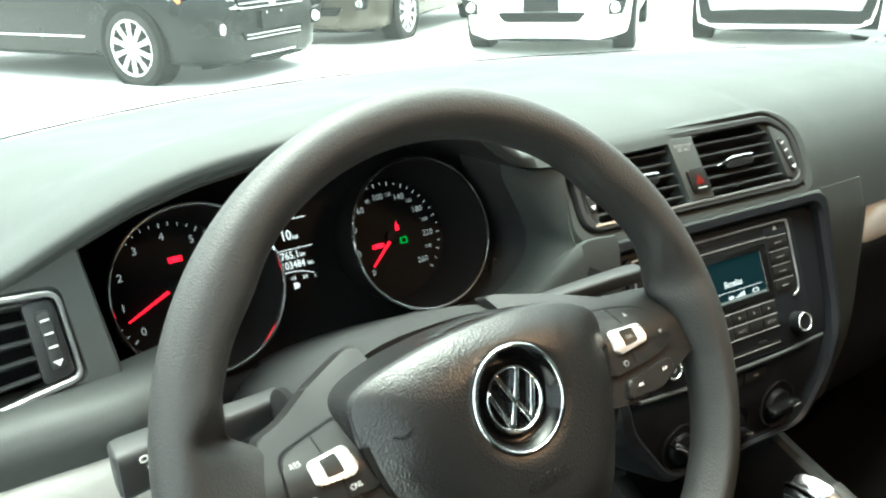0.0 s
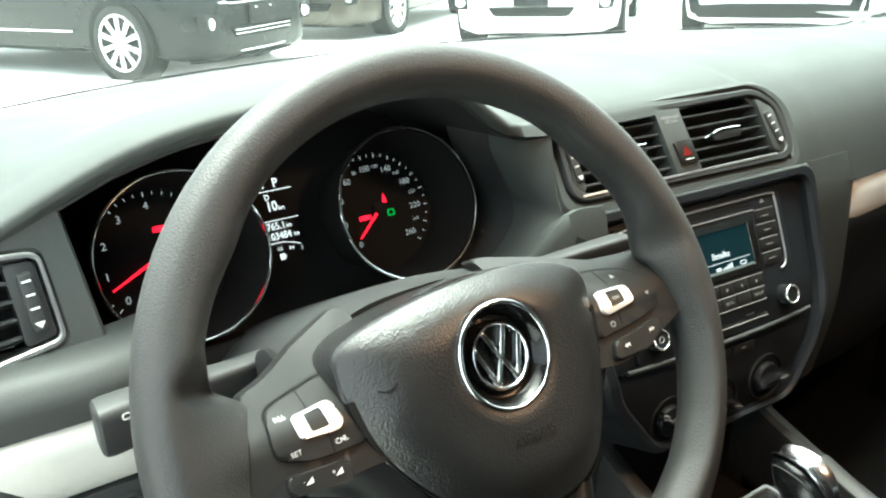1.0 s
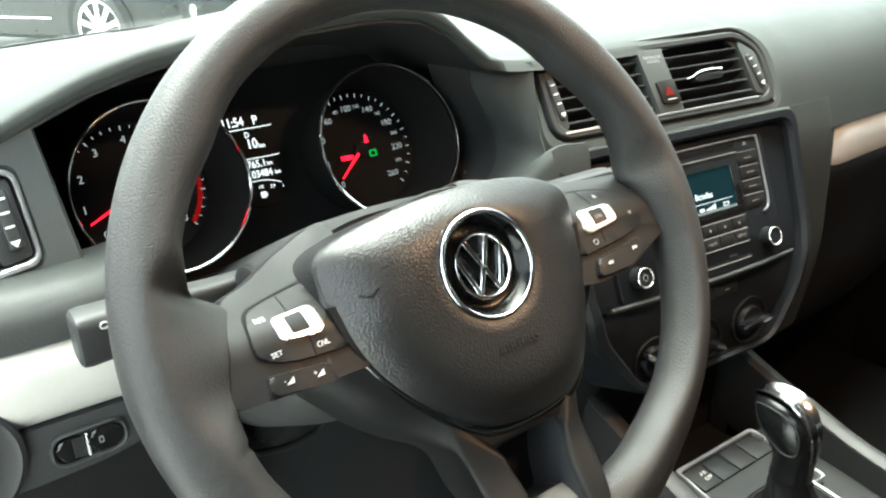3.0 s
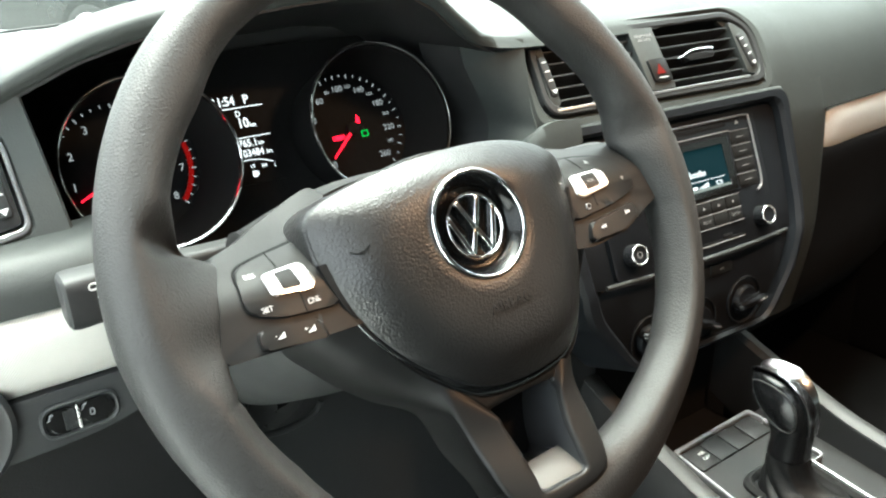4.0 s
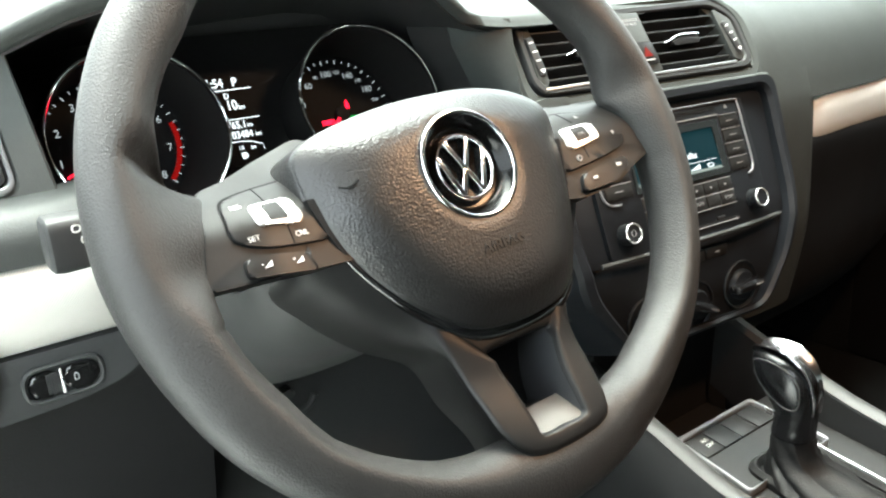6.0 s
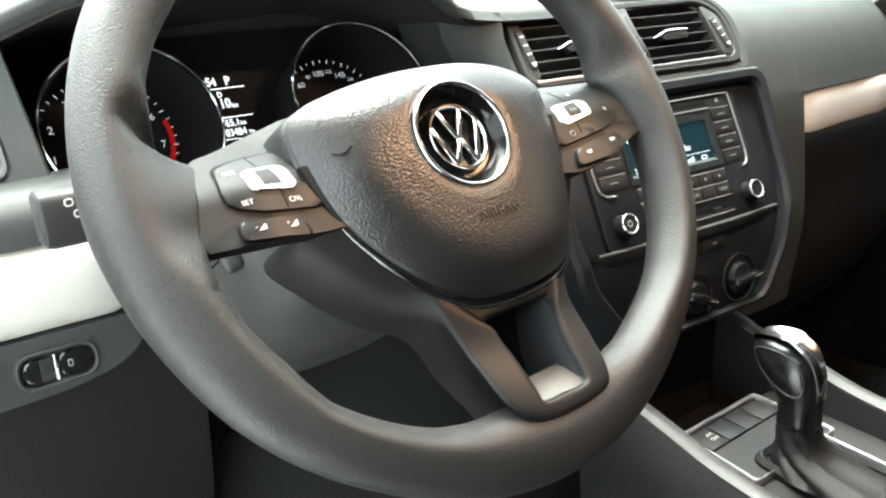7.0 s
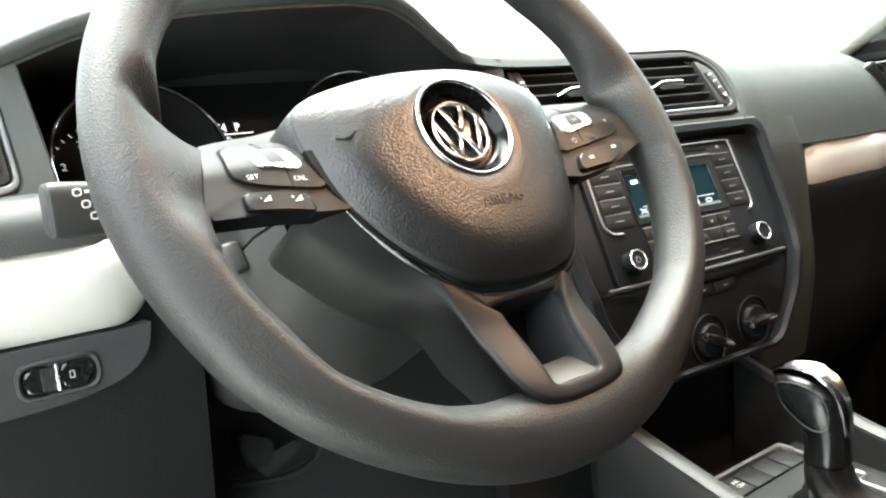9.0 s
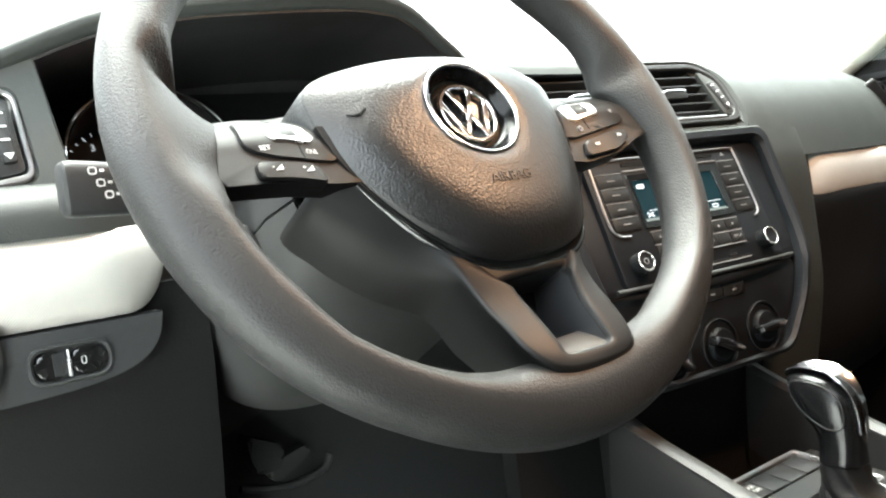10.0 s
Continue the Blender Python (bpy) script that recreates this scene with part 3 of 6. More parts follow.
def middle_vents():
    v = thing("air_vent", VENT, "twin middle air vents with black slats and chrome tabs", "air vent")
    part("back", prism(VENT_IN, -0.05, -0.045), M_void, v)
    inner = rounded([(-0.142, 0.001), (0.132, -0.001), (0.129, 0.047), (0.104, 0.063), (-0.143, 0.061)], 0.018, 8)
    part("frame", ring_frame(VENT_IN, inner, -0.04, 0.0025, 0.0015), M_hard, v)
    part("chrome_edge", box(-0.137, 0.112, -0.0022, 0.0004, -0.002, 0.0032, 0.0006), M_line, v, "thin chrome line under the vents")
    for i in range(5):
        y = 0.008 + i * 0.0112
        s = y / 0.062 * 0.008
        part("slat", slat(-0.1300 - s * 0.6, -0.0262 - s, y), M_hard, v)
        part("slat", slat(0.0085 - s, 0.1095 - s * 1.1, y), M_hard, v)
    part("end_cheek", prism(rounded([(0.1125, 0.002), (0.130, 0.001), (0.127, 0.046), (0.1045, 0.060)], 0.006), -0.02, 0.0015, 0.001), M_vent_side, v)
    part("end_cheek", prism(rounded([(-0.1405, 0.003), (-0.130, 0.003), (-0.1345, 0.059), (-0.1415, 0.059)], 0.004), -0.02, 0.0015, 0.001), M_vent_side, v)
    thumbwheel(v, 0.1185, 0.026, 16)
    thumbwheel(v, -0.1365, 0.03, 6)
    for x in (0.0240, -0.1000):
        tab = part("slider_tab", prism(rounded([(x + 0.010, 0.0245), (x + 0.047, 0.0250), (x + 0.048, 0.0318), (x + 0.018, 0.0322), (x + 0.009, 0.0285)], 0.003), -0.006, 0.0030, 0.0015), M_void, v, "black slat slider with a chrome upper edge")
        lip = spline([(x, 0.0295, -0.001), (x + 0.006, 0.0303, 0.0012), (x + 0.012, 0.0325, 0.0022), (x + 0.018, 0.0340, 0.0025), (x + 0.032, 0.0345, 0.0025), (x + 0.048, 0.0340, 0.0020)], 20)
        part("chrome_tip", tube(lip, [0.0005 + 0.0008 * min(1.0, i / 6) for i in range(20)], 8), M_chrome, tab)
    p = part("centre_panel", prism([(-0.0242, 0.001), (0.0068, 0.001), (-0.0015, 0.0625), (-0.0325, 0.0625)], -0.02, 0.0035, 0.001), M_vent_side, v, "dark panel with airbag notice and hazard switch")
    for k, (w, yy) in enumerate((("PASSENGER", 0.0545), ("AIR BAG", 0.0505))):
        lettering("lettering", w, 0.0043, M_grey_print, p, pose(-0.0155, yy, 0.0038, 0, 0, 0))
    hz = part("hazard_switch", prism(rounded([(-0.0185, 0.0085), (0.0035, 0.0085), (0.0005, 0.0305), (-0.0215, 0.0305)], 0.002), 0.003, 0.0062, 0.001), M_button, v, "black hazard switch with a red triangle")
    part("red_triangle", prism([(-0.0145, 0.0155), (-0.0035, 0.0155), (-0.0095, 0.0255)], 0.0062, 0.0066), glow("hazard_red", (0.5, 0.03, 0.02), 0.06), hz)
    part("light_bar", box(-0.0135, -0.002, 0.0115, 0.0123, 0.0062, 0.0066), M_white_print, hz)
    return v


middle_vents()


def driver_vent():
    m = plane(0.045, 0.485, 0.764, 2, 14)
    v = thing("air_vent", m, "driver's side air vent with black slats and a chrome edge", "air vent")
    w = 0.16
    inn = rounded([(-w, -0.012), (-0.0035, 0.0115), (-0.0065, 0.063), (-0.030, 0.0648), (-0.055, 0.0667), (-w, 0.074)], 0.006)
    mid = rounded([(-w - 0.002, -0.0155), (-0.0005, 0.0075), (-0.004, 0.0665), (-0.030, 0.0685), (-0.055, 0.0704), (-w - 0.002, 0.078)], 0.009)
    out = rounded([(-w - 0.02, -0.024), (0.0225, -0.0035), (0.0118, 0.0950), (-0.018, 0.0800), (-0.045, 0.0735), (-w - 0.02, 0.083)], 0.005)
    part("surround", ring_frame(out, mid, -0.03, 0.0, 0.003), M_vent_side, v)
    part("chrome_edge", ring_frame(mid, inn, -0.02, 0.002, 0.001), M_line, v, "polished chrome edge")
    part("back", prism(inn, -0.05, -0.045), M_void, v)
    part("end_cheek", prism(rounded([(-0.0235, 0.0105), (-0.0055, 0.0135), (-0.0085, 0.061), (-0.0255, 0.062)], 0.003), -0.02, 0.0, 0.001), M_hard, v)
    for i in range(6):
        y = 0.006 + i * 0.0112
        part("slat", moved(slat(-w + 0.024, 0.0, 0), pose(-0.0245, y, 0, 0, 0, 7 - 2.2 * i)), M_hard, v)
    thumbwheel(v, -0.0145, 0.037, 4)


driver_vent()


def passenger_vent():
    v = thing("air_vent", plane(1.200, 0.523, 0.800, 20, 33), "passenger's side air vent with black slats", "air vent")
    inn = rounded([(-0.026, -0.033), (0.066, -0.033), (0.066, 0.022), (-0.060, 0.022)], 0.008)
    out = rounded([(-0.030, -0.038), (0.071, -0.038), (0.071, 0.027), (-0.068, 0.027)], 0.010)
    part("frame", ring_frame(out, inn, -0.03, 0.004, 0.002), M_hard, v)
    part("back", prism(inn, -0.03, -0.026), M_void, v)
    for i in range(4):
        part("slat", slat(-0.034 - i * 0.007, 0.066, -0.020 + i * 0.0105), M_hard, v)
    part("slider_tab", box(-0.012, 0.012, -0.002, 0.003, -0.002, 0.010, 0.001), M_chrome, v, "chrome slider tab")


passenger_vent()


# ---- instruments ----
def instrument_cluster():
    c = thing("instrument_cluster", CLUSTER, "lit instrument cluster with two chrome-ringed dials and a trip display", "instrument cluster")
    part("face", prism([(-0.215, -0.085), (0.215, -0.085), (0.20, 0.083), (-0.20, 0.083)], -0.012, -0.006), M_void, c)
    part("lower_lip", box(-0.215, 0.215, -0.10, -0.072, -0.01, 0.04, 0.006), M_void, c)

    def gauge(cx, cy, ring_x, ring_y, r, label):
        g = part("dial_face", prism([(cx + 0.056 * math.cos(a), cy + 0.056 * math.sin(a)) for a in np.linspace(0, 2 * math.pi, 48, endpoint=False)], -0.006, -0.003), M_void, c, label)
        rows = []
        for z, k in ((-0.003, 0.0), (0.02, 0.5), (0.043, 1.0)):
            rr = 0.056 + (r - 0.056) * k
            rows.append([(cx + (ring_x - cx) * k + rr * math.cos(a), cy + (ring_y - cy) * k + rr * math.sin(a), z) for a in np.linspace(0, 2 * math.pi, 64, endpoint=False)])
        part("dial_tube", thicken(grid(rows, closed_v=True), 0.002), M_void, c)
        path = [(ring_x + r * math.cos(a), ring_y + r * math.sin(a), 0.045) for a in np.linspace(0, 2 * math.pi, 96, endpoint=False)]
        part("dial_ring", tube(path, 0.0014, 8, closed=True), M_chrome, c, "thin chrome ring")
        return g

    # clockwise angles from the top, in degrees
    def spot(cx, cy, r, a):
        return cx + r * math.sin(radians(a)), cy + r * math.cos(radians(a))

    def ticks(g, cx, cy, r, angles, long_every, mat=M_dial):
        for i, a in enumerate(angles):
            n = 0.0036 if i % long_every == 0 else 0.0024
            w = 0.0004 if i % long_every == 0 else 0.0003
            t = part("tick", box(-w, w, -n, 0, 0, 0.0003), mat, g)
            x, y = spot(cx, cy, r, a)
            t.matrix_basis = pose(x, y, -0.0025, 0, 0, -a)

    sx, sy = 0.069, -0.001
    g = gauge(sx, sy, 0.0760, -0.0042, 0.0655, "black speedometer face with white figures")
    ang = {0: -138, 20: -103, 40: -70, 60: -40, 80: -23, 100: -7, 120: 9, 140: 26, 160: 42, 180: 59, 200: 77, 220: 96, 240: 115, 260: 136}
    for v, a in ang.items():
        big = v in (60, 100, 140, 180, 220, 260, 0, 20, 40)
        x, y = spot(sx, sy, 0.0375 if big else 0.0385, a)
        lettering("figure", str(v), 0.0075 if big else 0.0045, M_dial, g, pose(x, y, -0.0024))
    vals = list(ang.values())
    fine = []
    for a, b in zip(vals[:-1], vals[1:]):
        fine += [a, (a + b) / 2]
    ticks(g, sx, sy, 0.0500, fine + [vals[-1]], 2)
    nd = part("needle", prism([(-0.0014, 0.004), (0.0014, 0.004), (0.0007, 0.034), (-0.0007, 0.034)], 0, 0.0012), M_needle, g, "glowing red needle")
    nd.matrix_basis = pose(sx, sy, 0.0, 0, 0, 132)
    cap = part("needle_cap", lathe([(0.0062, 0), (0.0062, 0.003), (0.0048, 0.004)], 24), M_black, g)
    cap.matrix_basis = pose(sx, sy, -0.002)
    part("warning_lamp", merged(box(0.0505, 0.0580, -0.0085, -0.0045, -0.0028, -0.0022), box(0.0485, 0.0495, -0.0085, -0.0045, -0.0028, -0.0022), box(0.0590, 0.0600, -0.0085, -0.0045, -0.0028, -0.0022)), M_red, g, "red warning symbol")
    part("warning_lamp", prism([(0.0745, 0.0035), (0.0785, 0.0035), (0.0783, 0.008), (0.0768, 0.0115), (0.0755, 0.008)], -0.0028, -0.0022), M_red, g, "red seat belt symbol")
    part("warning_lamp", moved(ring_frame(rounded([(-0.0035, -0.003), (0.0035, -0.003), (0.0035, 0.003), (-0.0035, 0.003)], 0.001), rounded([(-0.0024, -0.0019), (0.0024, -0.0019), (0.0024, 0.0019), (-0.0024, 0.0019)], 0.0008), -0.0028, -0.0022), pose(0.0805, -0.0065, 0)), M_green, g, "green lamp symbol")

    tx, ty = -0.126, 0.001
    g = gauge(tx, ty, -0.1170, -0.0045, 0.0635, "black rev counter face with white figures")
    rev = [-133 + 33.2 * i for i in range(9)]
    for v, a in enumerate(rev):
        x, y = spot(tx, ty, 0.0405, a)
        lettering("figure", str(v), 0.0085, M_dial, g, pose(x, y, -0.0024))
    fine = []
    for a in rev[:-1]:
        fine += [a + 33.2 * k / 4 for k in range(4)]
    ticks(g, tx, ty, 0.0515, fine + [rev[-1]], 4)
    band = [[(*spot(tx, ty, r, a), -0.0025) for r in (0.0455, 0.0495)] for a in np.linspace(rev[6] + 8, rev[8], 14)]
    part("red_band", thicken(grid(band), 0.0003), M_redband, g, "red band at high revs")
    nd = part("needle", prism([(-0.0014, 0.004), (0.0014, 0.004), (0.0007, 0.043), (-0.0007, 0.043)], 0, 0.0012), M_needle, g, "glowing red needle")
    nd.matrix_basis = pose(tx, ty, 0.0, 0, 0, 115)
    cap = part("needle_cap", lathe([(0.0062, 0), (0.0062, 0.003), (0.0048, 0.004)], 24), M_black, g)
    cap.matrix_basis = pose(tx, ty, -0.002)
    part("warning_lamp", merged(box(-0.1235, -0.1165, 0.020, 0.0245, -0.0028, -0.0022), box(-0.1253, -0.1243, 0.020, 0.0245, -0.0028, -0.0022), box(-0.1157, -0.1147, 0.020, 0.0245, -0.0028, -0.0022)), M_red, g, "red brake symbol")
    part("warning_lamp", box(-0.1065, -0.103, 0.0005, 0.003, -0.0028, -0.0022, 0.0008), M_amber, g, "amber engine symbol")

    d = part("display", prism(rounded([(-0.052, -0.03), (-0.001, -0.03), (-0.001, 0.05), (-0.052, 0.05)], 0.002), -0.006, -0.004), M_void, c, "black trip display with white figures")
    for w, x, y, s, q in (("11:54", -0.0390, 0.0402, 0.0095, 0.84), ("P", -0.0195, 0.0400, 0.0095, 0.9), ("D", -0.0295, 0.0288, 0.006, 0.9), ("10", -0.0270, 0.0208, 0.0105, 0.85), ("km", -0.0190, 0.0186, 0.005, 0.8), ("765.1", -0.0276, 0.0038, 0.0078, 0.88), ("km", -0.0165, 0.003, 0.0046, 0.8), ("103484", -0.0268, -0.0046, 0.0078, 0.85), ("km", -0.0112, -0.0054, 0.0046, 0.8), ("1/2", -0.0292, -0.0155, 0.0036, 0.9), ("3/4", -0.0190, -0.0165, 0.0036, 0.9), ("1", -0.0098, -0.0180, 0.0036, 0.9)):
        lettering("readout", w, s * 1.1, M_lcd, d, pose(x, y, -0.0038, 0, 0, 0), squeeze=q, bold=s * 0.022)
    part("line", box(-0.050, -0.0062, 0.0338, 0.0346, -0.0042, -0.0037), M_lcd, d)
    part("line", box(-0.0435, -0.0062, 0.0086, 0.0093, -0.0042, -0.0037), M_lcd, d)
    arc = [[(-0.0375 + 0.0275 * t, -0.0105 + 0.002 * math.sin(math.pi * t) - 0.0045 * t + o, -0.0038) for o in (0, 0.0007)] for t in np.linspace(0, 1, 12)]
    part("fuel_scale", thicken(grid(arc), 0.0002), M_lcd, d)
    part("fuel_pump", merged(box(-0.0305, -0.0265, -0.0245, -0.0195, -0.0042, -0.0037), box(-0.0260, -0.0252, -0.0235, -0.0205, -0.0042, -0.0037)), M_lcd, d)
    b = part("trim_clip", ring_frame(rounded([(0.140, -0.062), (0.150, -0.064), (0.156, -0.050), (0.150, -0.041)], 0.002), rounded([(0.142, -0.060), (0.149, -0.062), (0.1535, -0.050), (0.150, -0.044)], 0.0015), 0.02, 0.03, 0.0005), M_hard, c)
    return c


instrument_cluster()
# black lining of the instrument hood
hood = []
for x in np.linspace(0.02, 0.43, 40):
    z = lip_z(x) - 0.0125
    hood.append([(x, 0.5065, z), (x, 0.545, z - 0.004), (x, 0.60, z - 0.010), (x, 0.64, z - 0.03), (x, 0.645, 0.66)])
tagged(part("hood_lining", thicken(grid(hood), 0.002), M_hard, smooth=60), "black lining under the instrument hood", "dashboard panel", kind="structure")
rim_in = spline([(0.396, 0.530, 0.846), (0.402, 0.530, 0.824), (0.413, 0.530, 0.804), (0.423, 0.529, 0.784), (0.427, 0.528, 0.770), (0.424, 0.526, 0.752), (0.408, 0.525, 0.733), (0.385, 0.527, 0.716), (0.340, 0.533, 0.702)], 32)
rim_out = spline([(0.446, 0.507, 0.841), (0.443, 0.497, 0.812), (0.441, 0.488, 0.785), (0.440, 0.480, 0.764), (0.418, 0.484, 0.746), (0.392, 0.490, 0.725), (0.345, 0.50, 0.704)], 32)
cheek = [[a, a + 0.25 * (c - a) + (0, -0.0035, 0), 0.5 * (a + c) + (0, -0.005, 0), a + 0.75 * (c - a) + (0, -0.003, 0), c] for a, c in zip(rim_in, rim_out)]
well = [[a + (0.001, 0.001, 0), a + (-0.003, 0.014, 0), a + (-0.010, 0.045, 0)] for a in rim_in]
tagged(part("cluster_well", thicken(grid(well), 0.002), M_hard, smooth=60), "dark curved wall beside the instruments", "dashboard panel", kind="structure")
tagged(part("hood_cheek", thicken(grid(cheek), 0.003), M_dash, smooth=60), "dark grey side of the instrument hood", "dashboard panel", kind="structure")
# left side of the hood, its shade put into a black colour
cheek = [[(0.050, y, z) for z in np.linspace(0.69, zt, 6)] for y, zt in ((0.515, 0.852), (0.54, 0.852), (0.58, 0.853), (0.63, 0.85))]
tagged(part("hood_cheek", thicken(grid(cheek), 0.003), M_void, smooth=60), "shaded side of the instrument hood, shade put in as black", "dashboard panel", kind="structure")


# ---- centre stack ----
def radio():
    r = thing("car_radio", STACK, "black car radio with a lit screen and a chrome frame line", "car radio")
    back = rounded([(-0.143, 0.083), (0.146, 0.083), (0.142, -0.03), (0.136, -0.0525), (-0.138, -0.0525), (-0.143, -0.03)][::-1], 0.012)
    part("fascia", prism(back, -0.03, -0.008, 0.001), M_stack, r)
    unit = rounded([(-0.112, -0.05), (0.112, -0.05), (0.108, 0.076), (-0.112, 0.076)], 0.006)
    part("body", prism(unit, -0.02, -0.003, 0.0015), M_stack, r)
    path = spline([(-0.086, -0.002, 0), (-0.099, 0.0, 0), (-0.106, 0.010, 0), (-0.106, 0.04, 0), (-0.1045, 0.068, 0), (-0.099, 0.0735, 0), (-0.05, 0.0742, 0), (0.05, 0.0742, 0), (0.093, 0.0735, 0), (0.0985, 0.069, 0), (0.0995, 0.04, 0), (0.1, 0.012, 0), (0.0975, 0.001, 0), (0.090, -0.003, 0)], 70)
    part("chrome_line", moved(tube(path, 0.0011, 8), pose(0, 0, -0.002)), M_line, r, "satin chrome line round the screen and keys")
    part("cd_slot", box(-0.064, 0.064, 0.0665, 0.0700, -0.004, -0.0022), M_void, r)
    part("slot_lip", box(-0.066, 0.066, 0.0612, 0.0622, -0.003, -0.0018), M_grey_print, r)
    fr = rounded([(-0.064, 0.003), (0.064, 0.003), (0.062, 0.0575), (-0.064, 0.0575)], 0.002)
    scr = rounded([(-0.060, 0.0095), (0.0555, 0.0095), (0.053, 0.0505), (-0.060, 0.0505)], 0.001)
    part("screen_frame", ring_frame(fr, scr, -0.01, -0.0012, 0.0006), M_gloss, r)
    s = part("screen", prism(scr, -0.008, -0.0026), M_screen, r, "dim blue lit screen with white text")
    lettering("title", "Botellas", 0.0085, M_lcd, s, pose(0.012, 0.027, -0.0023), squeeze=0.9, bold=0.00018)
    part("line", box(-0.05, 0.05, 0.0195, 0.0200, -0.0027, -0.0022), M_lcd, s)
    part("icon", merged(*[box(0.012 + i * 0.0028, 0.0138 + i * 0.0028, 0.0125, 0.0138 + i * 0.0009, -0.0027, -0.0022) for i in range(5)]), M_lcd, s)
    part("icon", box(0.003, 0.009, 0.0125, 0.0155, -0.0027, -0.0022, 0.0008), M_lcd, s)
    part("icon", ring_frame(rounded([(0.036, 0.0125), (0.044, 0.0125), (0.044, 0.0165), (0.036, 0.0165)], 0.0015), rounded([(0.0368, 0.0133), (0.0432, 0.0133), (0.0432, 0.0157), (0.0368, 0.0157)], 0.001), -0.0027, -0.0022), M_lcd, s)
    part("icon", box(-0.055, -0.046, 0.0425, 0.0465, -0.0027, -0.0022, 0.001), M_lcd, s)
    for q in (-1, 1):
        part("icon", moved(box(-0.0045, 0.0045, -0.0005, 0.0005, -0.0027, -0.0022), pose(-0.0505, 0.0155, 0, 0, 0, 28 * q)), M_lcd, s)
    part("tool_bar", prism([(-0.0595, 0.0098), (0.0550, 0.0098), (0.0548, 0.0120), (-0.0595, 0.0120)], -0.0027, -0.0023), M_bar, s, "pale strip along the foot of the screen")
    for sx in (-1, 1):
        for i in range(4):
            y = 0.0535 - i * 0.0145
            x0, x1 = (0.0670, 0.0945) if sx > 0 else (-0.101, -0.068)
            b = part("key", box(x0, x1, y - 0.0065, y + 0.0065, -0.006, -0.0018, 0.0007), M_button, r)
            part("mark", box((x0 + x1) / 2 - 0.005, (x0 + x1) / 2 + 0.005, y - 0.0004, y + 0.0004, -0.0018, -0.0015), M_grey_print, b)
            part("bright_line", box(x0 + 0.0005, x1 - 0.0005, y + 0.0066, y + 0.0071, -0.0040, -0.0014), M_grey_print, b)
    part("eject_mark", prism([(0.078, 0.0665), (0.084, 0.0665), (0.081, 0.0705)], -0.003, -0.0025), M_grey_print, r)
    for i in range(6):
        x = -0.060 + i * 0.0205
        for y, w in ((-0.0072, ("", "", "", "", "", "")), (-0.0205, ("RADIO", "MEDIA", "PHONE", "MUTE", "SOUND", "SETUP"))):
            b = part("key", box(x, x + 0.0195, y - 0.006, y + 0.006, -0.006, -0.0018, 0.0006), M_button, r)
            if w[i] and i in (1, 3, 5):
                lettering("legend", w[i], 0.0042, M_grey_print, b, pose(x + 0.0098, y, -0.0015))
            elif not w[i]:
                part("mark", prism([(x + 0.0085, y - 0.0015), (x + 0.0115, y), (x + 0.0085, y + 0.0015)], -0.0018, -0.0015), M_grey_print, b)
    part("card_slot", box(-0.03, 0.06, -0.0425, -0.0400, -0.004, -0.0025), M_void, r)
    part("card_slot_lip", box(-0.03, 0.06, -0.0435, -0.0428, -0.003, -0.002), M_grey_print, r)
    part("card", box(0.030, 0.042, -0.0400, -0.0365, -0.006, -0.0022, 0.0005), M_void, r)
    for i, y in enumerate((-0.0008, -0.0140, -0.0272)):
        part("bright_line", box(-0.060, 0.0625, y - 0.0003, y + 0.0003, -0.0035, -0.0016), M_grey_print, r)
    for x in (-0.0895, 0.0872):
        cup = [(x + 0.0215 * math.sin(a), -0.0295 - 0.0200 * math.cos(a), -0.0055) for a in np.linspace(-1.9, 1.9, 28)]
        part("knob_hollow", tube(cup, 0.0009, 6), M_void, r)
    for x, lab in ((-0.0895, "round black volume knob with a chrome face ring"), (0.0872, "round black tuning knob with a chrome face ring")):
        k = part("knob", lathe([(0.0104, -0.007), (0.0098, -0.004), (0.0096, 0.0075), (0.0092, 0.0086), (0.0080, 0.0088), (0.0076, 0.0080)], 40, cap=True), M_stack, r, lab)
        k.matrix_basis = pose(x, -0.0290, 0)
        part("chrome_ring", tube([(0.0087 * math.cos(a), 0.0087 * math.sin(a), 0.0085) for a in np.linspace(0, 2 * math.pi, 40, endpoint=False)], 0.0008, 6, closed=True), M_satin, k)
        for i in range(24):
            rib = part("rib", box(-0.0004, 0.0004, -0.0002, 0.0003, -0.003, 0.0072), M_button, k)
            a = 2 * math.pi * i / 24
            rib.matrix_basis = pose(0.0097 * math.cos(a), 0.0097 * math.sin(a), 0, 0, 0, math.degrees(a) - 90)
        if x > 0:
            continue
        part("power_mark", ring_frame([(0.003 * math.cos(a), 0.003 * math.sin(a)) for a in np.linspace(0, 2 * math.pi, 16, endpoint=False)], [(0.0024 * math.cos(a), 0.0024 * math.sin(a)) for a in np.linspace(0, 2 * math.pi, 16, endpoint=False)], 0.0079, 0.0083), M_grey_print, k)
    bar = spline([(-0.128, -0.0505, 0.0), (-0.06, -0.0520, 0.004), (0, -0.0523, 0.005), (0.06, -0.0520, 0.004), (0.118, -0.0505, 0.0)], 24)
    part("lower_ledge", tube(bar, 0.0022, 8), M_hard, r, "thin raised ledge under the radio")


radio()


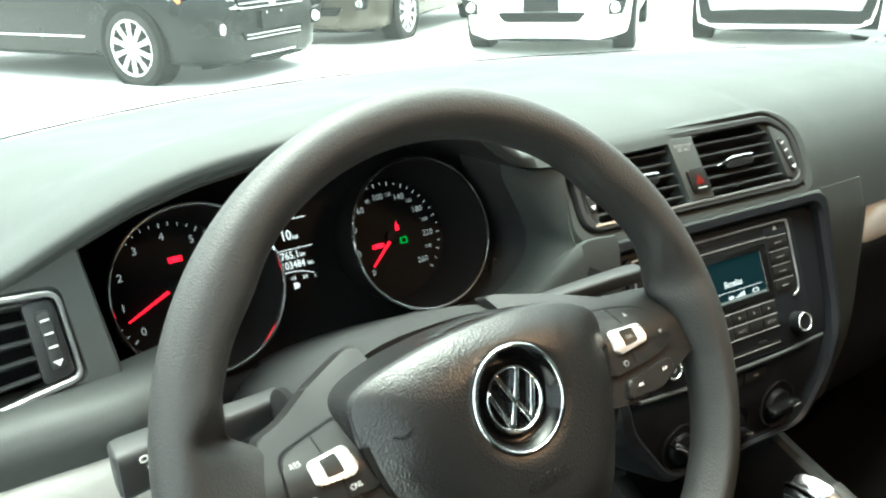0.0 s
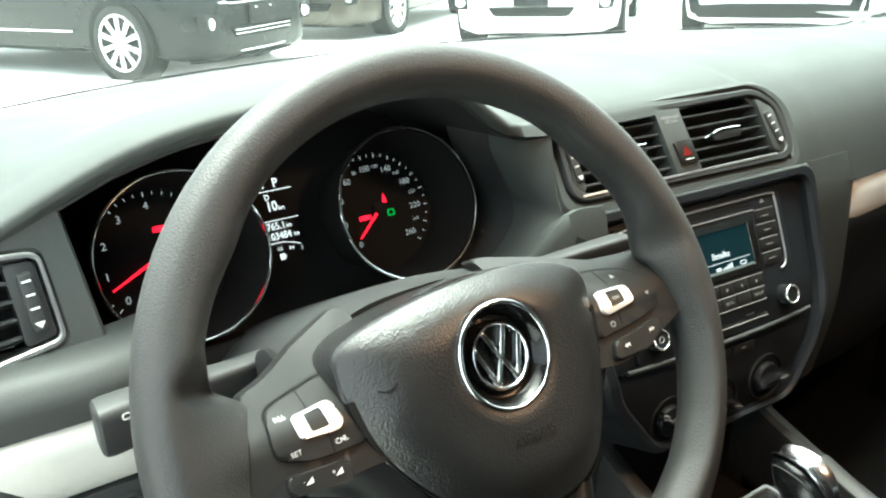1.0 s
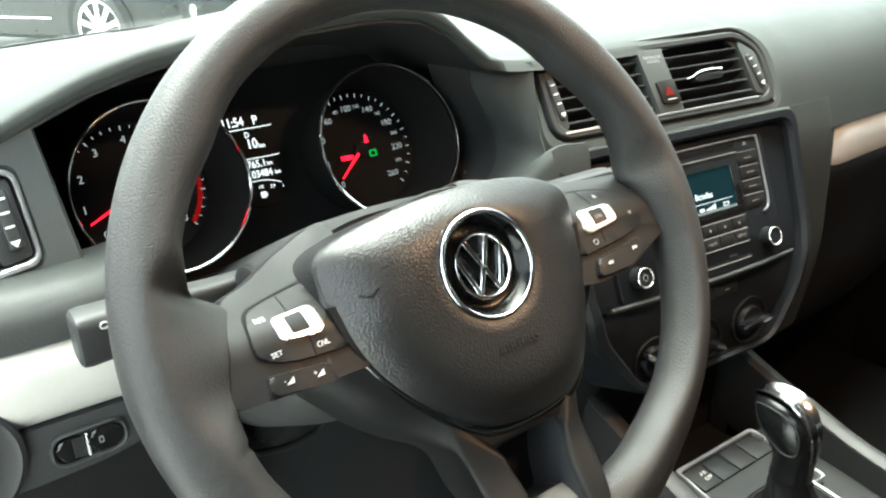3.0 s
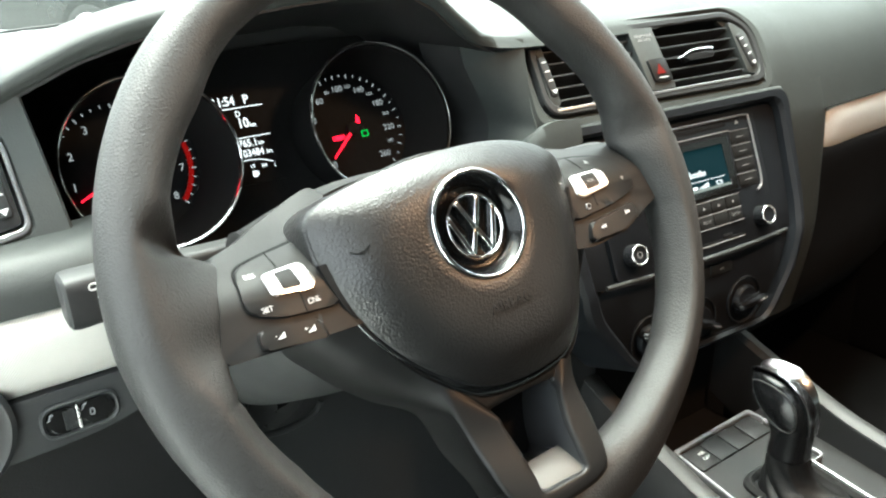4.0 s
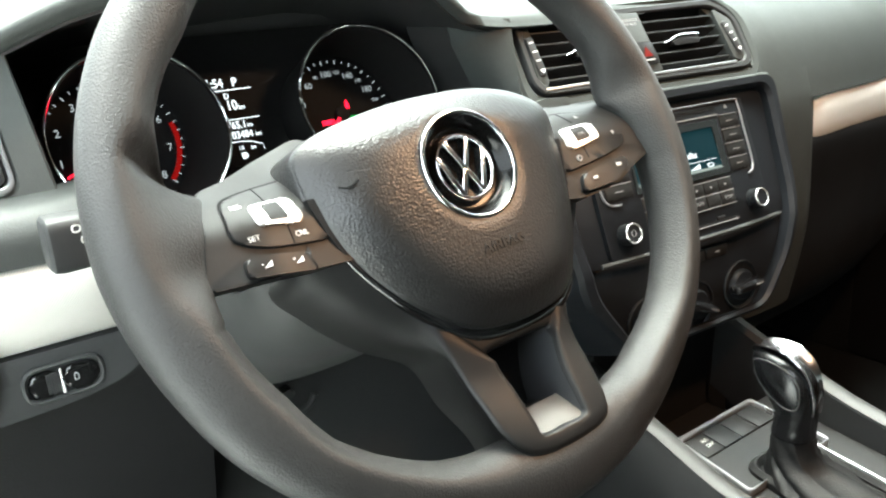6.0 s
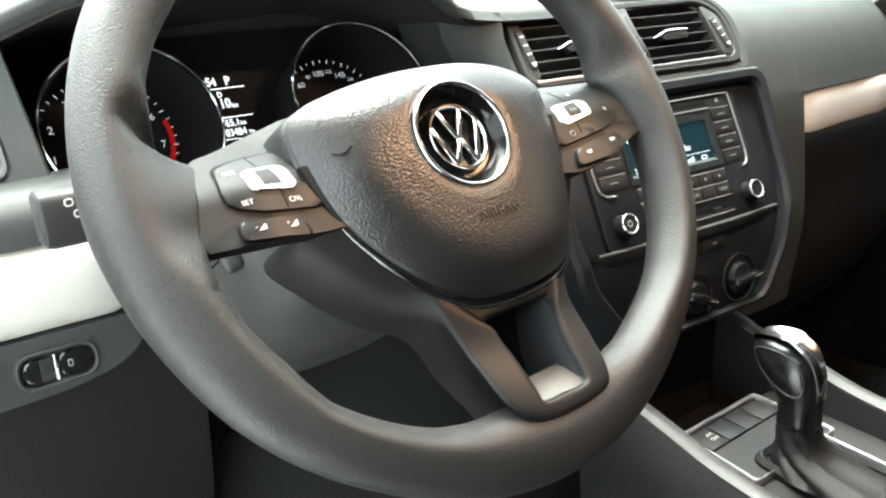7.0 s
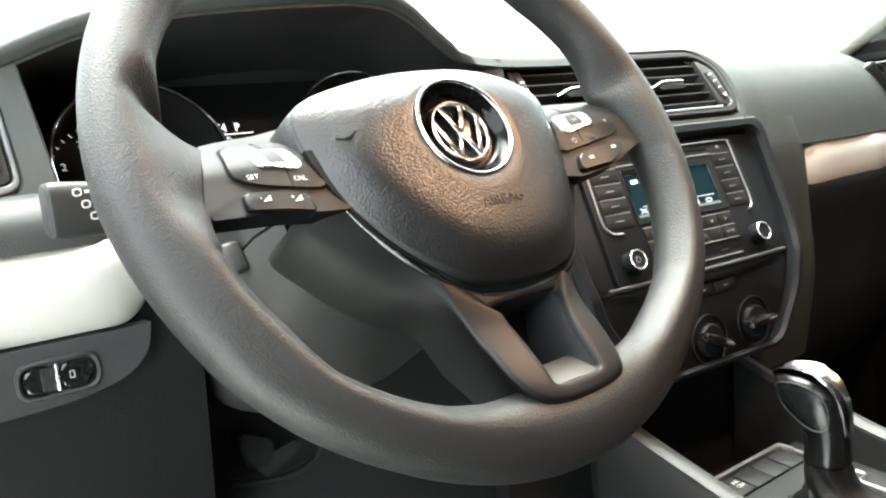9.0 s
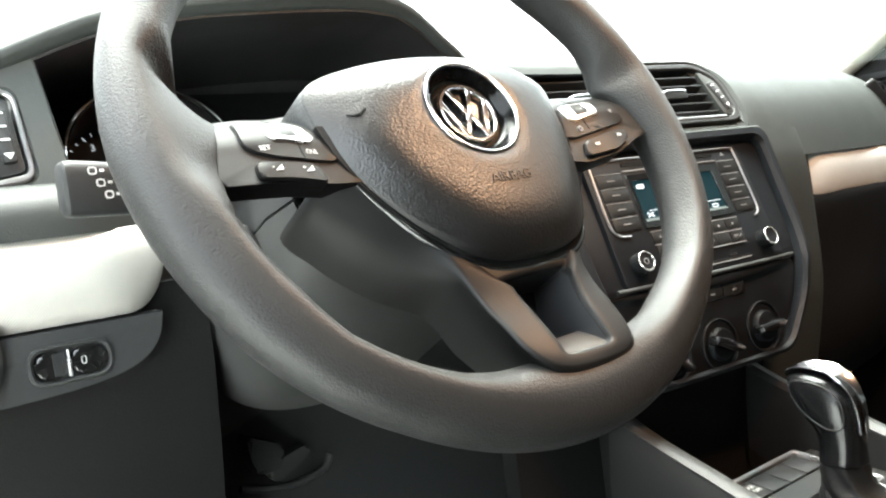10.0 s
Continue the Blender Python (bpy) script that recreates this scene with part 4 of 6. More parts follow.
def climate_panel():
    c = thing("climate_panel", STACK @ pose(0, -0.0555, -0.009, 15.9, 0, 0), "black heater panel with three rotary knobs", "heater controls")
    face = rounded([(-0.133, 0.002), (0.132, 0.002), (0.120, -0.035), (0.084, -0.083), (-0.088, -0.083), (-0.130, -0.022)], 0.01)
    part("face", prism(face, -0.03, -0.001, 0.001), M_stack, c)
    for x, y, a in ((-0.070, -0.062, 50), (-0.003, -0.062, -112), (0.064, -0.057, -86)):
        bez = part("bezel", lathe([(0.0250, -0.002), (0.0250, 0.0006), (0.0242, 0.0012), (0.0232, 0.0006), (0.0222, -0.0035), (0.001, -0.0045)], 56), M_stack, c, "dished ring round the knob")
        bez.matrix_basis = pose(x, y, 0.0)
        edge = part("rim_line", tube([(0.0243 * math.cos(t), 0.0243 * math.sin(t), 0.0012) for t in np.linspace(0, 2 * math.pi, 56, endpoint=False)], 0.0004, 6, closed=True), M_hard, bez)
        k = part("rotary_knob", lathe([(0.0165, -0.0045), (0.0158, 0.003), (0.0140, 0.0048), (0.0001, 0.0050)], 40, cap=False), M_stack, c, "black rotary knob with a glossy grip bar")
        k.matrix_basis = pose(x, y, 0.0, 0, 0, a)
        rows = [[(u * w_, y_, z_) for u, z_ in ((-1.0, 0.003), (-0.85, 0.0095 * h + 0.003), (-0.4, 0.0118 * h + 0.003), (0.4, 0.0118 * h + 0.003), (0.85, 0.0095 * h + 0.003), (1.0, 0.003))] for y_, w_, h in ((-0.0195, 0.0034, 0.5), (-0.0175, 0.0044, 0.9), (-0.005, 0.0056, 1.0), (0.008, 0.0052, 1.0), (0.0175, 0.0040, 0.92), (0.0205, 0.0030, 0.6))]
        part("grip", grid(rows, closed_v=True, caps=True), M_knob, k)
        part("pointer", box(-0.0007, 0.0007, 0.006, 0.0185, 0.0142, 0.0150, 0.0003), M_satin, k, "silver pointer line")
        for i in range(7):
            t = radians(-120 + 40 * i)
            dot = part("scale_mark", box(-0.0012, 0.0012, -0.0003, 0.0003, 0.0, 0.0004), M_grey_print, bez)
            dot.matrix_basis = pose(0.0198 * math.sin(t), 0.0198 * math.cos(t), -0.0030)
    for x in (-0.050, -0.018, 0.014):
        b = part("switch", box(x, x + 0.030, -0.0200, -0.0085, -0.004, 0.0012, 0.001), M_button, c)
        part("switch_mark", box(x + 0.012, x + 0.018, -0.0150, -0.0135, 0.0012, 0.0015), M_grey_print, b)
    part("red_lamp", box(-0.063, -0.0600, -0.0560, -0.0545, -0.0042, -0.0030), M_red, c, "small red heater mark")


climate_panel()


# ---- centre console ----
def console():
    c = thing("centre_console", pose(0, 0, 0), "dark grey centre console with pale edge rails", "centre console")
    prof = [(0.46, 0.513), (0.42, 0.495), (0.36, 0.474), (0.30, 0.455), (0.20, 0.440), (0.05, 0.43), (-0.2, 0.43)]
    rows = []
    for y, z in spline(prof, 30):
        rows.append([(0.470, y, 0.20), (0.474, y, z - 0.06), (0.480, y, z - 0.008), (0.485, y, z), (0.497, y, z + 0.001), (0.503, y, z - 0.004), (0.508, y, z - 0.04), (0.510, y, z - 0.09)])
    part("side_wall", thicken(grid(rows), 0.003), M_console, c)
    part("edge_rail", thicken(grid([[(0.4835, y, z + 0.0005), (0.488, y, z + 0.0032), (0.497, y, z + 0.0034), (0.5035, y, z - 0.001)] for y, z in spline(prof, 30)]), 0.003), M_rail, c, "pale grey edge rail")
    rows = []
    for y, z in spline(prof, 30):
        rows.append([(0.726, y, 0.20), (0.722, y, z - 0.06), (0.718, y, z - 0.008), (0.712, y, z), (0.702, y, z + 0.001), (0.696, y, z - 0.004), (0.691, y, z - 0.04), (0.688, y, z - 0.09)])
    part("side_wall", thicken(grid(rows), 0.003), M_console, c)
    part("edge_rail", thicken(grid([[(0.7145, y, z + 0.0005), (0.710, y, z + 0.0032), (0.702, y, z + 0.0034), (0.6955, y, z - 0.001)] for y, z in spline(prof[2:], 30)]), 0.003), M_rail, c, "pale grey edge rail")
    part("tray_floor", box(0.505, 0.693, 0.39, 0.60, 0.385, 0.395), M_black, c)
    part("top_plate", thicken(grid([[(x, y, 0.434 + (y - 0.389) * 0.12) for x in np.linspace(0.506, 0.692, 6)] for y in np.linspace(0.391, -0.2, 12)]), 0.02), M_console, c)


console()


def switch_panel():
    m = pose(0.60, 0.352, 0.4315, 6.8, 0, 0)
    s = thing("console_switch_panel", m, "grey console switch panel framed in satin chrome", "switch panel")
    out = rounded([(-0.066, -0.046), (0.066, -0.046), (0.062, 0.042), (-0.060, 0.042)], 0.006)
    inn = rounded([(-0.062, -0.044), (0.062, -0.044), (0.058, 0.037), (-0.056, 0.037)], 0.005)
    part("chrome_frame", ring_frame(out, inn, -0.004, 0.006, 0.0012), M_line, s, "satin chrome frame")
    part("plate", prism(inn, -0.004, 0.001), M_console, s)
    for i in range(4):
        x = -0.054 + i * 0.0275
        b = part("switch", box(x, x + 0.0262, 0.0075, 0.0350, 0.0, 0.0035, 0.001), M_console, s, "flat grey push switch")
        if i == 0:
            lettering("legend", "AIR", 0.006, M_white_print, b, pose(x + 0.018, 0.0250, 0.0037))
            lettering("legend", "OFF", 0.006, M_white_print, b, pose(x + 0.018, 0.0180, 0.0037))


switch_panel()


def gear_lever():
    g = thing("gear_lever", pose(0.590, 0.302, 0.4185), "automatic gear lever with a glossy black and chrome knob", "gear lever")
    flat = pose(0.008, 0.002, -0.001, 6.8, 0, 0)
    lip = [rounded([(-x, -0.13), (x, -0.13), (x, f), (-x + 0.006, f)], r) for x, f, r in ((0.0435, 0.030, 0.018), (0.0355, 0.0215, 0.013))]
    part("boot_frame", moved(ring_frame(lip[0], lip[1], 0.0, 0.0165, 0.004), flat), M_boot, g, "padded dark edge round the boot")
    part("boot_well", moved(prism(lip[1], 0.004, 0.0105), flat), M_void, g)
    part("chrome_rail", moved(box(0.0445, 0.0480, -0.125, 0.012, 0.004, 0.0160, 0.0015), flat), M_line, g, "satin chrome rail beside the boot")
    rows = []
    for z, rx, ry, oy, w in ((0.009, 0.036, 0.058, -0.036, 0.002), (0.015, 0.032, 0.048, -0.028, 0.0035), (0.020, 0.0275, 0.037, -0.0175, 0.0024), (0.0245, 0.0240, 0.0290, -0.0095, 0.0030), (0.029, 0.0215, 0.0238, -0.0050, 0.0016), (0.0335, 0.0208, 0.0222, -0.0030, 0.0022), (0.0385, 0.0192, 0.0202, -0.0012, 0.0010), (0.0435, 0.0196, 0.0200, -0.0004, 0.0014), (0.0485, 0.0182, 0.0184, 0.0, 0.0006), (0.0525, 0.0179, 0.0181, 0.0, 0.0002)):
        rows.append([((rx + w * math.sin(7 * a + z * 160)) * math.cos(a), (ry + w * math.sin(6 * a + z * 130)) * math.sin(a) + oy, z + 0.5 * w * math.sin(5 * a + z * 90)) for a in np.linspace(0, 2 * math.pi, 60, endpoint=False)])
    part("boot", grid(rows, closed_v=True), M_boot, g, "creased black leather boot")
    # height, half width, front, back
    prof = [(0.0500, 0.0172, 0.0175, -0.0175), (0.0515, 0.0182, 0.0184, -0.0184), (0.0555, 0.0178, 0.0180, -0.0184), (0.0620, 0.0170, 0.0172, -0.0184), (0.0720, 0.0166, 0.0178, -0.0190), (0.0800, 0.0170, 0.0215, -0.0193), (0.0890, 0.0179, 0.0290, -0.0192), (0.0980, 0.0184, 0.0358, -0.0183), (0.1070, 0.0182, 0.0400, -0.0160), (0.1150, 0.0170, 0.0414, -0.0110), (0.1210, 0.0146, 0.0405, -0.0040), (0.1250, 0.0105, 0.0370, 0.0040), (0.1270, 0.0055, 0.0300, 0.0110)]
    prof = [tuple(q) for q in spline(prof, 44)]
    sup = lambda c, e: math.copysign(abs(c) ** e, c)
    rows = [[(rx * sup(math.cos(a), 0.85), 0.5 * (f - b) * sup(math.sin(a), 0.88) + 0.5 * (f + b), z) for a in np.linspace(0, 2 * math.pi, 56, endpoint=False)] for z, rx, f, b in prof]
    k = part("knob", grid(rows, closed_v=True, caps=True), M_knob, g, "glossy black gear knob", smooth=60)

    def side_of(y, z, out):
        zz, rx, f, b = min(prof, key=lambda q: abs(q[0] - z))
        u = max(-1.0, min(1.0, (2 * y - f - b) / (f - b)))
        return (-rx * (1 - abs(u) ** (2 / 0.88)) ** (0.85 / 2) - out, y, z)

    drop = spline([(0.0345, 0.1175), (0.0200, 0.1205), (0.0020, 0.1165), (-0.0085, 0.1060), (-0.0110, 0.0920), (-0.0080, 0.0835), (0.0030, 0.0830), (0.0180, 0.0905), (0.0310, 0.1000), (0.0372, 0.1095)], 60, True)
    part("inset_line", tube([side_of(y, z, 0.0002) for y, z in drop], 0.00055, 6, closed=True, up=(1, 0, 0)), M_hard, k, "fine outline on the side of the knob")
    edge = spline([(0.0395, 0.1215), (0.0408, 0.1150), (0.0398, 0.1080), (0.0360, 0.0995), (0.0320, 0.0945)], 20)
    part("chrome_piping", tube([side_of(y * 0.985, z, 0.0004) for y, z in edge], 0.0005, 6, up=(1, 0, 0)), M_strap, k)
    # chrome strap over the top and down the back
    line = spline([(0.0418, 0.1200), (0.0405, 0.1245), (0.0360, 0.1275), (0.0260, 0.1292), (0.0150, 0.1290), (0.0050, 0.1268), (-0.0040, 0.1222), (-0.0110, 0.1155), (-0.0160, 0.1070), (-0.0188, 0.0970), (-0.0199, 0.0870), (-0.0198, 0.0780)], 48)
    cap = []
    for i, p in enumerate(line):
        e = line[min(i + 1, 47)] - line[max(i - 1, 0)]
        nrm = np.array((e[1], -e[0])) / np.linalg.norm(e) * -1.0
        wd = float(np.interp(i, (0, 4, 10, 20, 27, 33, 47), (0.0050, 0.0080, 0.0105, 0.0122, 0.0112, 0.0090, 0.0062)))
        row = []
        for u in np.linspace(-1, 1, 17):
            q = p + nrm * (0.0010 - (u * wd) ** 2 / 0.030)
            row.append((u * wd, q[0], q[1]))
        cap.append(row)
    part("chrome_cap", thicken(grid(cap), 0.0012), M_strap, g, "polished chrome strap over the knob", smooth=60)


gear_lever()


# ---- switches by the driver's door ----
def dimmer_switches():
    s = thing("light_dimmer", plane(0.0415, 0.4518, 0.6625, 2, 2) @ Matrix.Diagonal((0.72, 0.76, 0.9, 1)), "oval pair of black thumbwheels in a silver surround", "dimmer switch")
    oval = lambda rx, ry: rounded([(-rx, -ry), (rx, -ry), (rx, ry), (-rx, ry)], ry * 0.98, 8)
    part("surround", ring_frame(oval(0.0322, 0.0152), oval(0.0285, 0.0115), -0.006, 0.0024, 0.0016), M_hard, s, "grey oval surround")
    part("recess", prism(oval(0.0285, 0.0115), -0.012, -0.006), M_void, s)
    a = part("thumbwheel", prism(rounded([(-0.0275, -0.0105), (-0.0035, -0.0105), (-0.0035, 0.0105), (-0.0275, 0.0105)], 0.0095, 8), -0.008, 0.0022, 0.0035, 4), M_gloss, s, "smooth black thumbwheel with ridges")
    for i in range(6):
        part("ridge", box(-0.0135 + i * 0.0017 - 0.0005, -0.0135 + i * 0.0017 + 0.0005, -0.0085, 0.0085, 0.0014, 0.0030), M_hard, a)
    part("divider", box(-0.0032, -0.0010, -0.0105, 0.0105, -0.006, 0.0032, 0.0006), M_satin, s, "pale line between the wheels")
    b = part("thumbwheel", prism(rounded([(-0.0005, -0.0105), (0.0275, -0.0105), (0.0275, 0.0105), (-0.0005, 0.0105)], 0.0095, 8), -0.008, 0.0020, 0.003, 4), M_gloss, s)
    part("beam_mark", moved(ring_frame(rounded([(-0.003, -0.003), (0.001, -0.003), (0.001, 0.003), (-0.003, 0.003)], 0.0015), rounded([(-0.0022, -0.0022), (0.0002, -0.0022), (0.0002, 0.0022), (-0.0022, 0.0022)], 0.001), 0.002, 0.0024), pose(0.010, 0, 0)), M_grey_print, b)
    k = thing("light_switch", plane(-0.036, 0.447, 0.676, 2, 2), "round black rotary light switch", "light switch")
    part("bezel", lathe([(0.043, -0.006), (0.043, 0.002), (0.040, 0.004), (0.036, 0.002), (0.001, 0.0015)], 48), M_hard, k)
    part("dial", lathe([(0.026, 0.001), (0.024, 0.012), (0.020, 0.014), (0.001, 0.014)], 40), M_gloss, k)


dimmer_switches()


# ---- steering column, stalks, pedals ----
WHEEL = pose(0.238, 0.317, 0.771, 0, 0, 1.5) @ pose(0, 0, 0, 63.2, 0, 0) @ pose(0, 0, 0, 0, 0, 1.8)


def column():
    c = thing("steering_column_cover", WHEEL @ pose(0, 0, 0, 0, 0, -1.8), "dark grey plastic steering column cover", "column cover")
    up = []
    lo = []
    for z, w, t, b in ((-0.055, 0.086, 0.050, -0.052), (-0.075, 0.096, 0.0555, -0.064), (-0.11, 0.100, 0.0575, -0.074), (-0.16, 0.100, 0.058, -0.080), (-0.24, 0.100, 0.058, -0.084)):
        up.append([(w * math.copysign(abs(math.cos(a)) ** 0.7, math.cos(a)), -0.007 + (t + 0.007) * abs(math.sin(a)) ** 0.7, z) for a in np.linspace(math.pi, 0, 28)])
        lo.append([(w * 1.005 * math.copysign(abs(math.cos(a)) ** 0.7, math.cos(a)), -0.009 + (b + 0.009) * abs(math.sin(a)) ** 0.7, z) for a in np.linspace(math.pi, 0, 28)])
    part("upper_cover", thicken(grid(up), 0.003), M_hard, c)
    part("lower_cover", thicken(grid(lo), 0.003), M_column, c)
    part("end_plate", prism(rounded([(-0.080, -0.046), (0.080, -0.046), (0.080, 0.042), (-0.080, 0.042)], 0.03), -0.064, -0.058), M_void, c)
    nub = part("release_tab", box(-0.006, 0.006, -0.010, 0.010, -0.004, 0.004, 0.0035, 3), M_column, c, "small grey rounded tab under the stalk")
    nub.matrix_basis = pose(-0.104, -0.012, -0.092, 0, 0, 10)
    part("stalk_hole", moved(lathe([(0.013, -0.004), (0.013, 0.0), (0.010, 0.002), (0.001, 0.003)], 28), pose(-0.0985, 0.028, -0.085, 0, -80, 0)), M_void, c)
    # stalks
    s = thing("light_stalk", I4, "black indicator and light stalk with printed symbols", "stalk")
    rows = []
    for x, h, d, y, z in ((0.142, 0.0085, 0.008, 0.420, 0.7525), (0.115, 0.0105, 0.009, 0.414, 0.753), (0.085, 0.0130, 0.0105, 0.407, 0.755), (0.060, 0.0145, 0.012, 0.402, 0.757), (0.045, 0.0148, 0.0125, 0.3985, 0.758), (0.041, 0.0142, 0.0120, 0.3978, 0.7583), (0.0395, 0.0125, 0.010, 0.3975, 0.7585)):
        rows.append([(x, y + d * math.copysign(abs(math.cos(a)) ** 0.45, math.cos(a)), z + h * math.copysign(abs(math.sin(a)) ** 0.45, math.sin(a))) for a in np.linspace(0, 2 * math.pi, 28, endpoint=False)])
    st = part("lever", grid(rows, closed_v=True, caps=True), M_hard, s)
    for i in range(3):
        part("symbol", moved(merged(ring_frame(rounded([(-0.003, -0.0022), (0.002, -0.0022), (0.002, 0.0022), (-0.003, 0.0022)], 0.002), rounded([(-0.0022, -0.0014), (0.0013, -0.0014), (0.0013, 0.0014), (-0.0022, 0.0014)], 0.0014), 0, 0.0003), box(0.0035, 0.006, -0.0008, 0.0008, 0, 0.0003)), plane(0.0545 + 0.0036 * i, 0.3882 + 0.0008 * i, 0.7662 - i * 0.0064, 11, 0) @ Matrix.Diagonal((0.95, 0.95, 1, 1))), M_white_print, st)
    s = thing("wiper_stalk", I4, "black wiper stalk with a shiny upper face", "stalk")
    rows = []
    for x, h, d, y, z in ((0.30, 0.005, 0.006, 0.44, 0.748), (0.36, 0.006, 0.007, 0.435, 0.752), (0.42, 0.0065, 0.008, 0.430, 0.755), (0.455, 0.0065, 0.0085, 0.428, 0.756), (0.464, 0.0055, 0.0075, 0.428, 0.756)):
        rows.append([(x, y + d * math.copysign(abs(math.cos(a)) ** 0.45, math.cos(a)), z + h * math.copysign(abs(math.sin(a)) ** 0.45, math.sin(a))) for a in np.linspace(0, 2 * math.pi, 28, endpoint=False)])
    part("lever", grid(rows, closed_v=True, caps=True), M_hard, s)


column()


def pedals():
    up = pose(0, 0, 0, 90, 0, 0)
    tagged(part("footwell_panel", moved(prism([(0.175, 0.6656), (0.264, 0.632), (0.2051, 0.5706), (0.1641, 0.5568)], -0.592, -0.588, 0.001), up), M_column), "dull grey panel deep in the footwell", "footwell panel", kind="structure")
    p = thing("steering_joint", I4, "dull grey metal steering joint deep in the footwell", "steering joint")
    part("fork", moved(prism(rounded([(0.1839, 0.5556), (0.2102, 0.5436), (0.2163, 0.5298), (0.2075, 0.5216), (0.1908, 0.5206), (0.1849, 0.5364)], 0.004), -0.600, -0.578, 0.005, 4), up), M_hard, p)
    part("blade", moved(prism(rounded([(0.2152, 0.5302), (0.2368, 0.5346), (0.2404, 0.528), (0.2284, 0.52), (0.2061, 0.5096), (0.1993, 0.5174)], 0.003), -0.592, -0.580, 0.003, 3), up), M_column, p, "worn grey blade")
    part("hoop", tube(spline([(0.2593, 0.585, 0.5188), (0.2537, 0.585, 0.5094), (0.2387, 0.585, 0.5046), (0.2208, 0.585, 0.503), (0.199, 0.585, 0.506), (0.1749, 0.585, 0.513)], 18), 0.0035, 10), M_hard, p)
    p = thing("pedal", pose(0.385, 0.66, 0.36, 60, 0, 0), "black plastic accelerator pedal near the floor", "pedal")
    part("pad", box(-0.022, 0.022, -0.06, 0.06, -0.006, 0.006, 0.004), M_column, p)
    part("arm", tube([(0, 0.05, -0.006), (0, 0.10, -0.03), (0, 0.16, -0.04)], 0.008, 10), M_black, p)


pedals()


# ---- steering wheel ----
def steering_wheel():
    w = thing("steering_wheel", WHEEL, "black three-spoke steering wheel with silver button inlays", "steering wheel")
    n = 480
    rows = []
    ease = lambda v: max(0.0, min(1.0, v)) ** 2 * (3 - 2 * max(0.0, min(1.0, v)))

    def roll(d):
        """How far a spoke's face falls back, d above its fold."""
        if d < 0:
            return 0.14 * d
        return 17.5 * d * d if d < 0.03 else 0.01575 + 1.05 * (d - 0.03)

    # inner edge of the foam where it runs out on to the side spokes: degrees, radius
    web_left = [(-16, 0.1585), (-12.8, 0.1508), (-9, 0.1492), (-7.5, 0.1478), (-0.2, 0.1405), (5.3, 0.1366), (11.6, 0.1335), (12.8, 0.1352), (13.8, 0.1392), (15.0, 0.1455), (16.4, 0.1510), (18.2, 0.1550), (20.5, 0.1577), (24, 0.1600)]
    web_right = [(-9, 0.1600), (-5.5, 0.1583), (0, 0.1562), (4, 0.1545), (7.5, 0.1525), (9.2, 0.1513), (11.0, 0.1521), (13.5, 0.1540), (16.5, 0.1562), (21, 0.1582), (27, 0.1600)]
    for i in range(n):
        a = 2 * math.pi * i / n
        deg = math.degrees(math.asin(math.sin(a)))
        side = max(0.0, math.cos(a)) ** 4 + max(0.0, -math.cos(a)) ** 4
        low = max(0.0, -math.sin(a)) ** 12
        ra = 0.0152 + 0.0012 * side + 0.0013 * low
        rb = 0.0165 + 0.001 * side
        R0 = 0.1915 - ra - 0.003 * low
        # flattened, fuller lower part
        down = max(0.0, -math.sin(a))
        d_out = float(np.interp(down, (0, 0.34, 0.5, 0.65, 0.82, 0.91, 1.0), (0, -0.003, -0.0035, -0.0052, -0.0075, -0.007, -0.006)))
        d_in = float(np.interp(down, (0, 0.34, 0.5, 0.65, 0.82, 0.91, 1.0), (0, 0.002, 0.001, -0.002, -0.0095, -0.0115, -0.009)))
        if math.cos(a) < 0:
            d_in += float(np.interp(down, (0, 0.1, 0.26, 0.5, 0.65, 0.82), (0, -0.003, -0.009, -0.009, -0.0035, 0.0005)))
        R0 += 0.5 * (d_out + d_in)
        ra += 0.5 * (d_out - d_in)
        x0, y0 = R0 * math.cos(a), R0 * math.sin(a)
        table = web_left if math.cos(a) < 0 else web_right
        inner_edge = float(np.interp(deg, [q[0] for q in table], [q[1] for q in table], left=1.0, right=1.0))
        web = max(0.0, R0 - ra - inner_edge)
        foot = 0.0085 * ease((0.080 - abs(x0)) / 0.055) * (1 if y0 < 0 else 0)
        # thumb rests above the spokes
        thumb = float(np.interp(deg, (23, 28, 33, 36.5, 39, 41, 43, 46, 50, 55), (0, 0.0006, 0.0014, 0.0024, 0.0031, 0.0033, 0.0030, 0.0020, 0.0008, 0)))
        ridge = ease((0.62 - math.sin(a)) / 0.5)
        row = []
        for j in range(40):
            b = 2 * math.pi * j / 40
            cr, cz = math.cos(b), math.sin(b)
            inner = ease((-cr + 0.1) / 0.9)
            # a soft ridge along the front divides the inner face from the outer one
            swell = ridge * (0.0016 * math.exp(-((b - 1.85) / 0.24) ** 2) - 0.0011 * math.exp(-((b - 2.6) / 0.36) ** 2) - 0.0006 * math.exp(-((b - 1.15) / 0.36) ** 2))
            rr = R0 + ra * math.copysign(abs(cr) ** 0.9, cr) + swell * cr - (web + foot + thumb) * inner
            zz = rb * math.copysign(abs(cz) ** 0.9, cz) + swell * cz
            x, y = rr * math.cos(a) - 0.003, rr * math.sin(a) - 0.0045 - 0.003 * low
            k = inner * ease(web / 0.015)
            zz = (1 - k) * zz + k * (0.0012 - roll(y + 0.006) - 0.0050 + 0.0068 * cz)
            row.append((x, y, zz))
        rows.append(row)
    part("rim", grid(rows, closed_u=True, closed_v=True), M_rim, w, "grained dark grey rim", smooth=180)

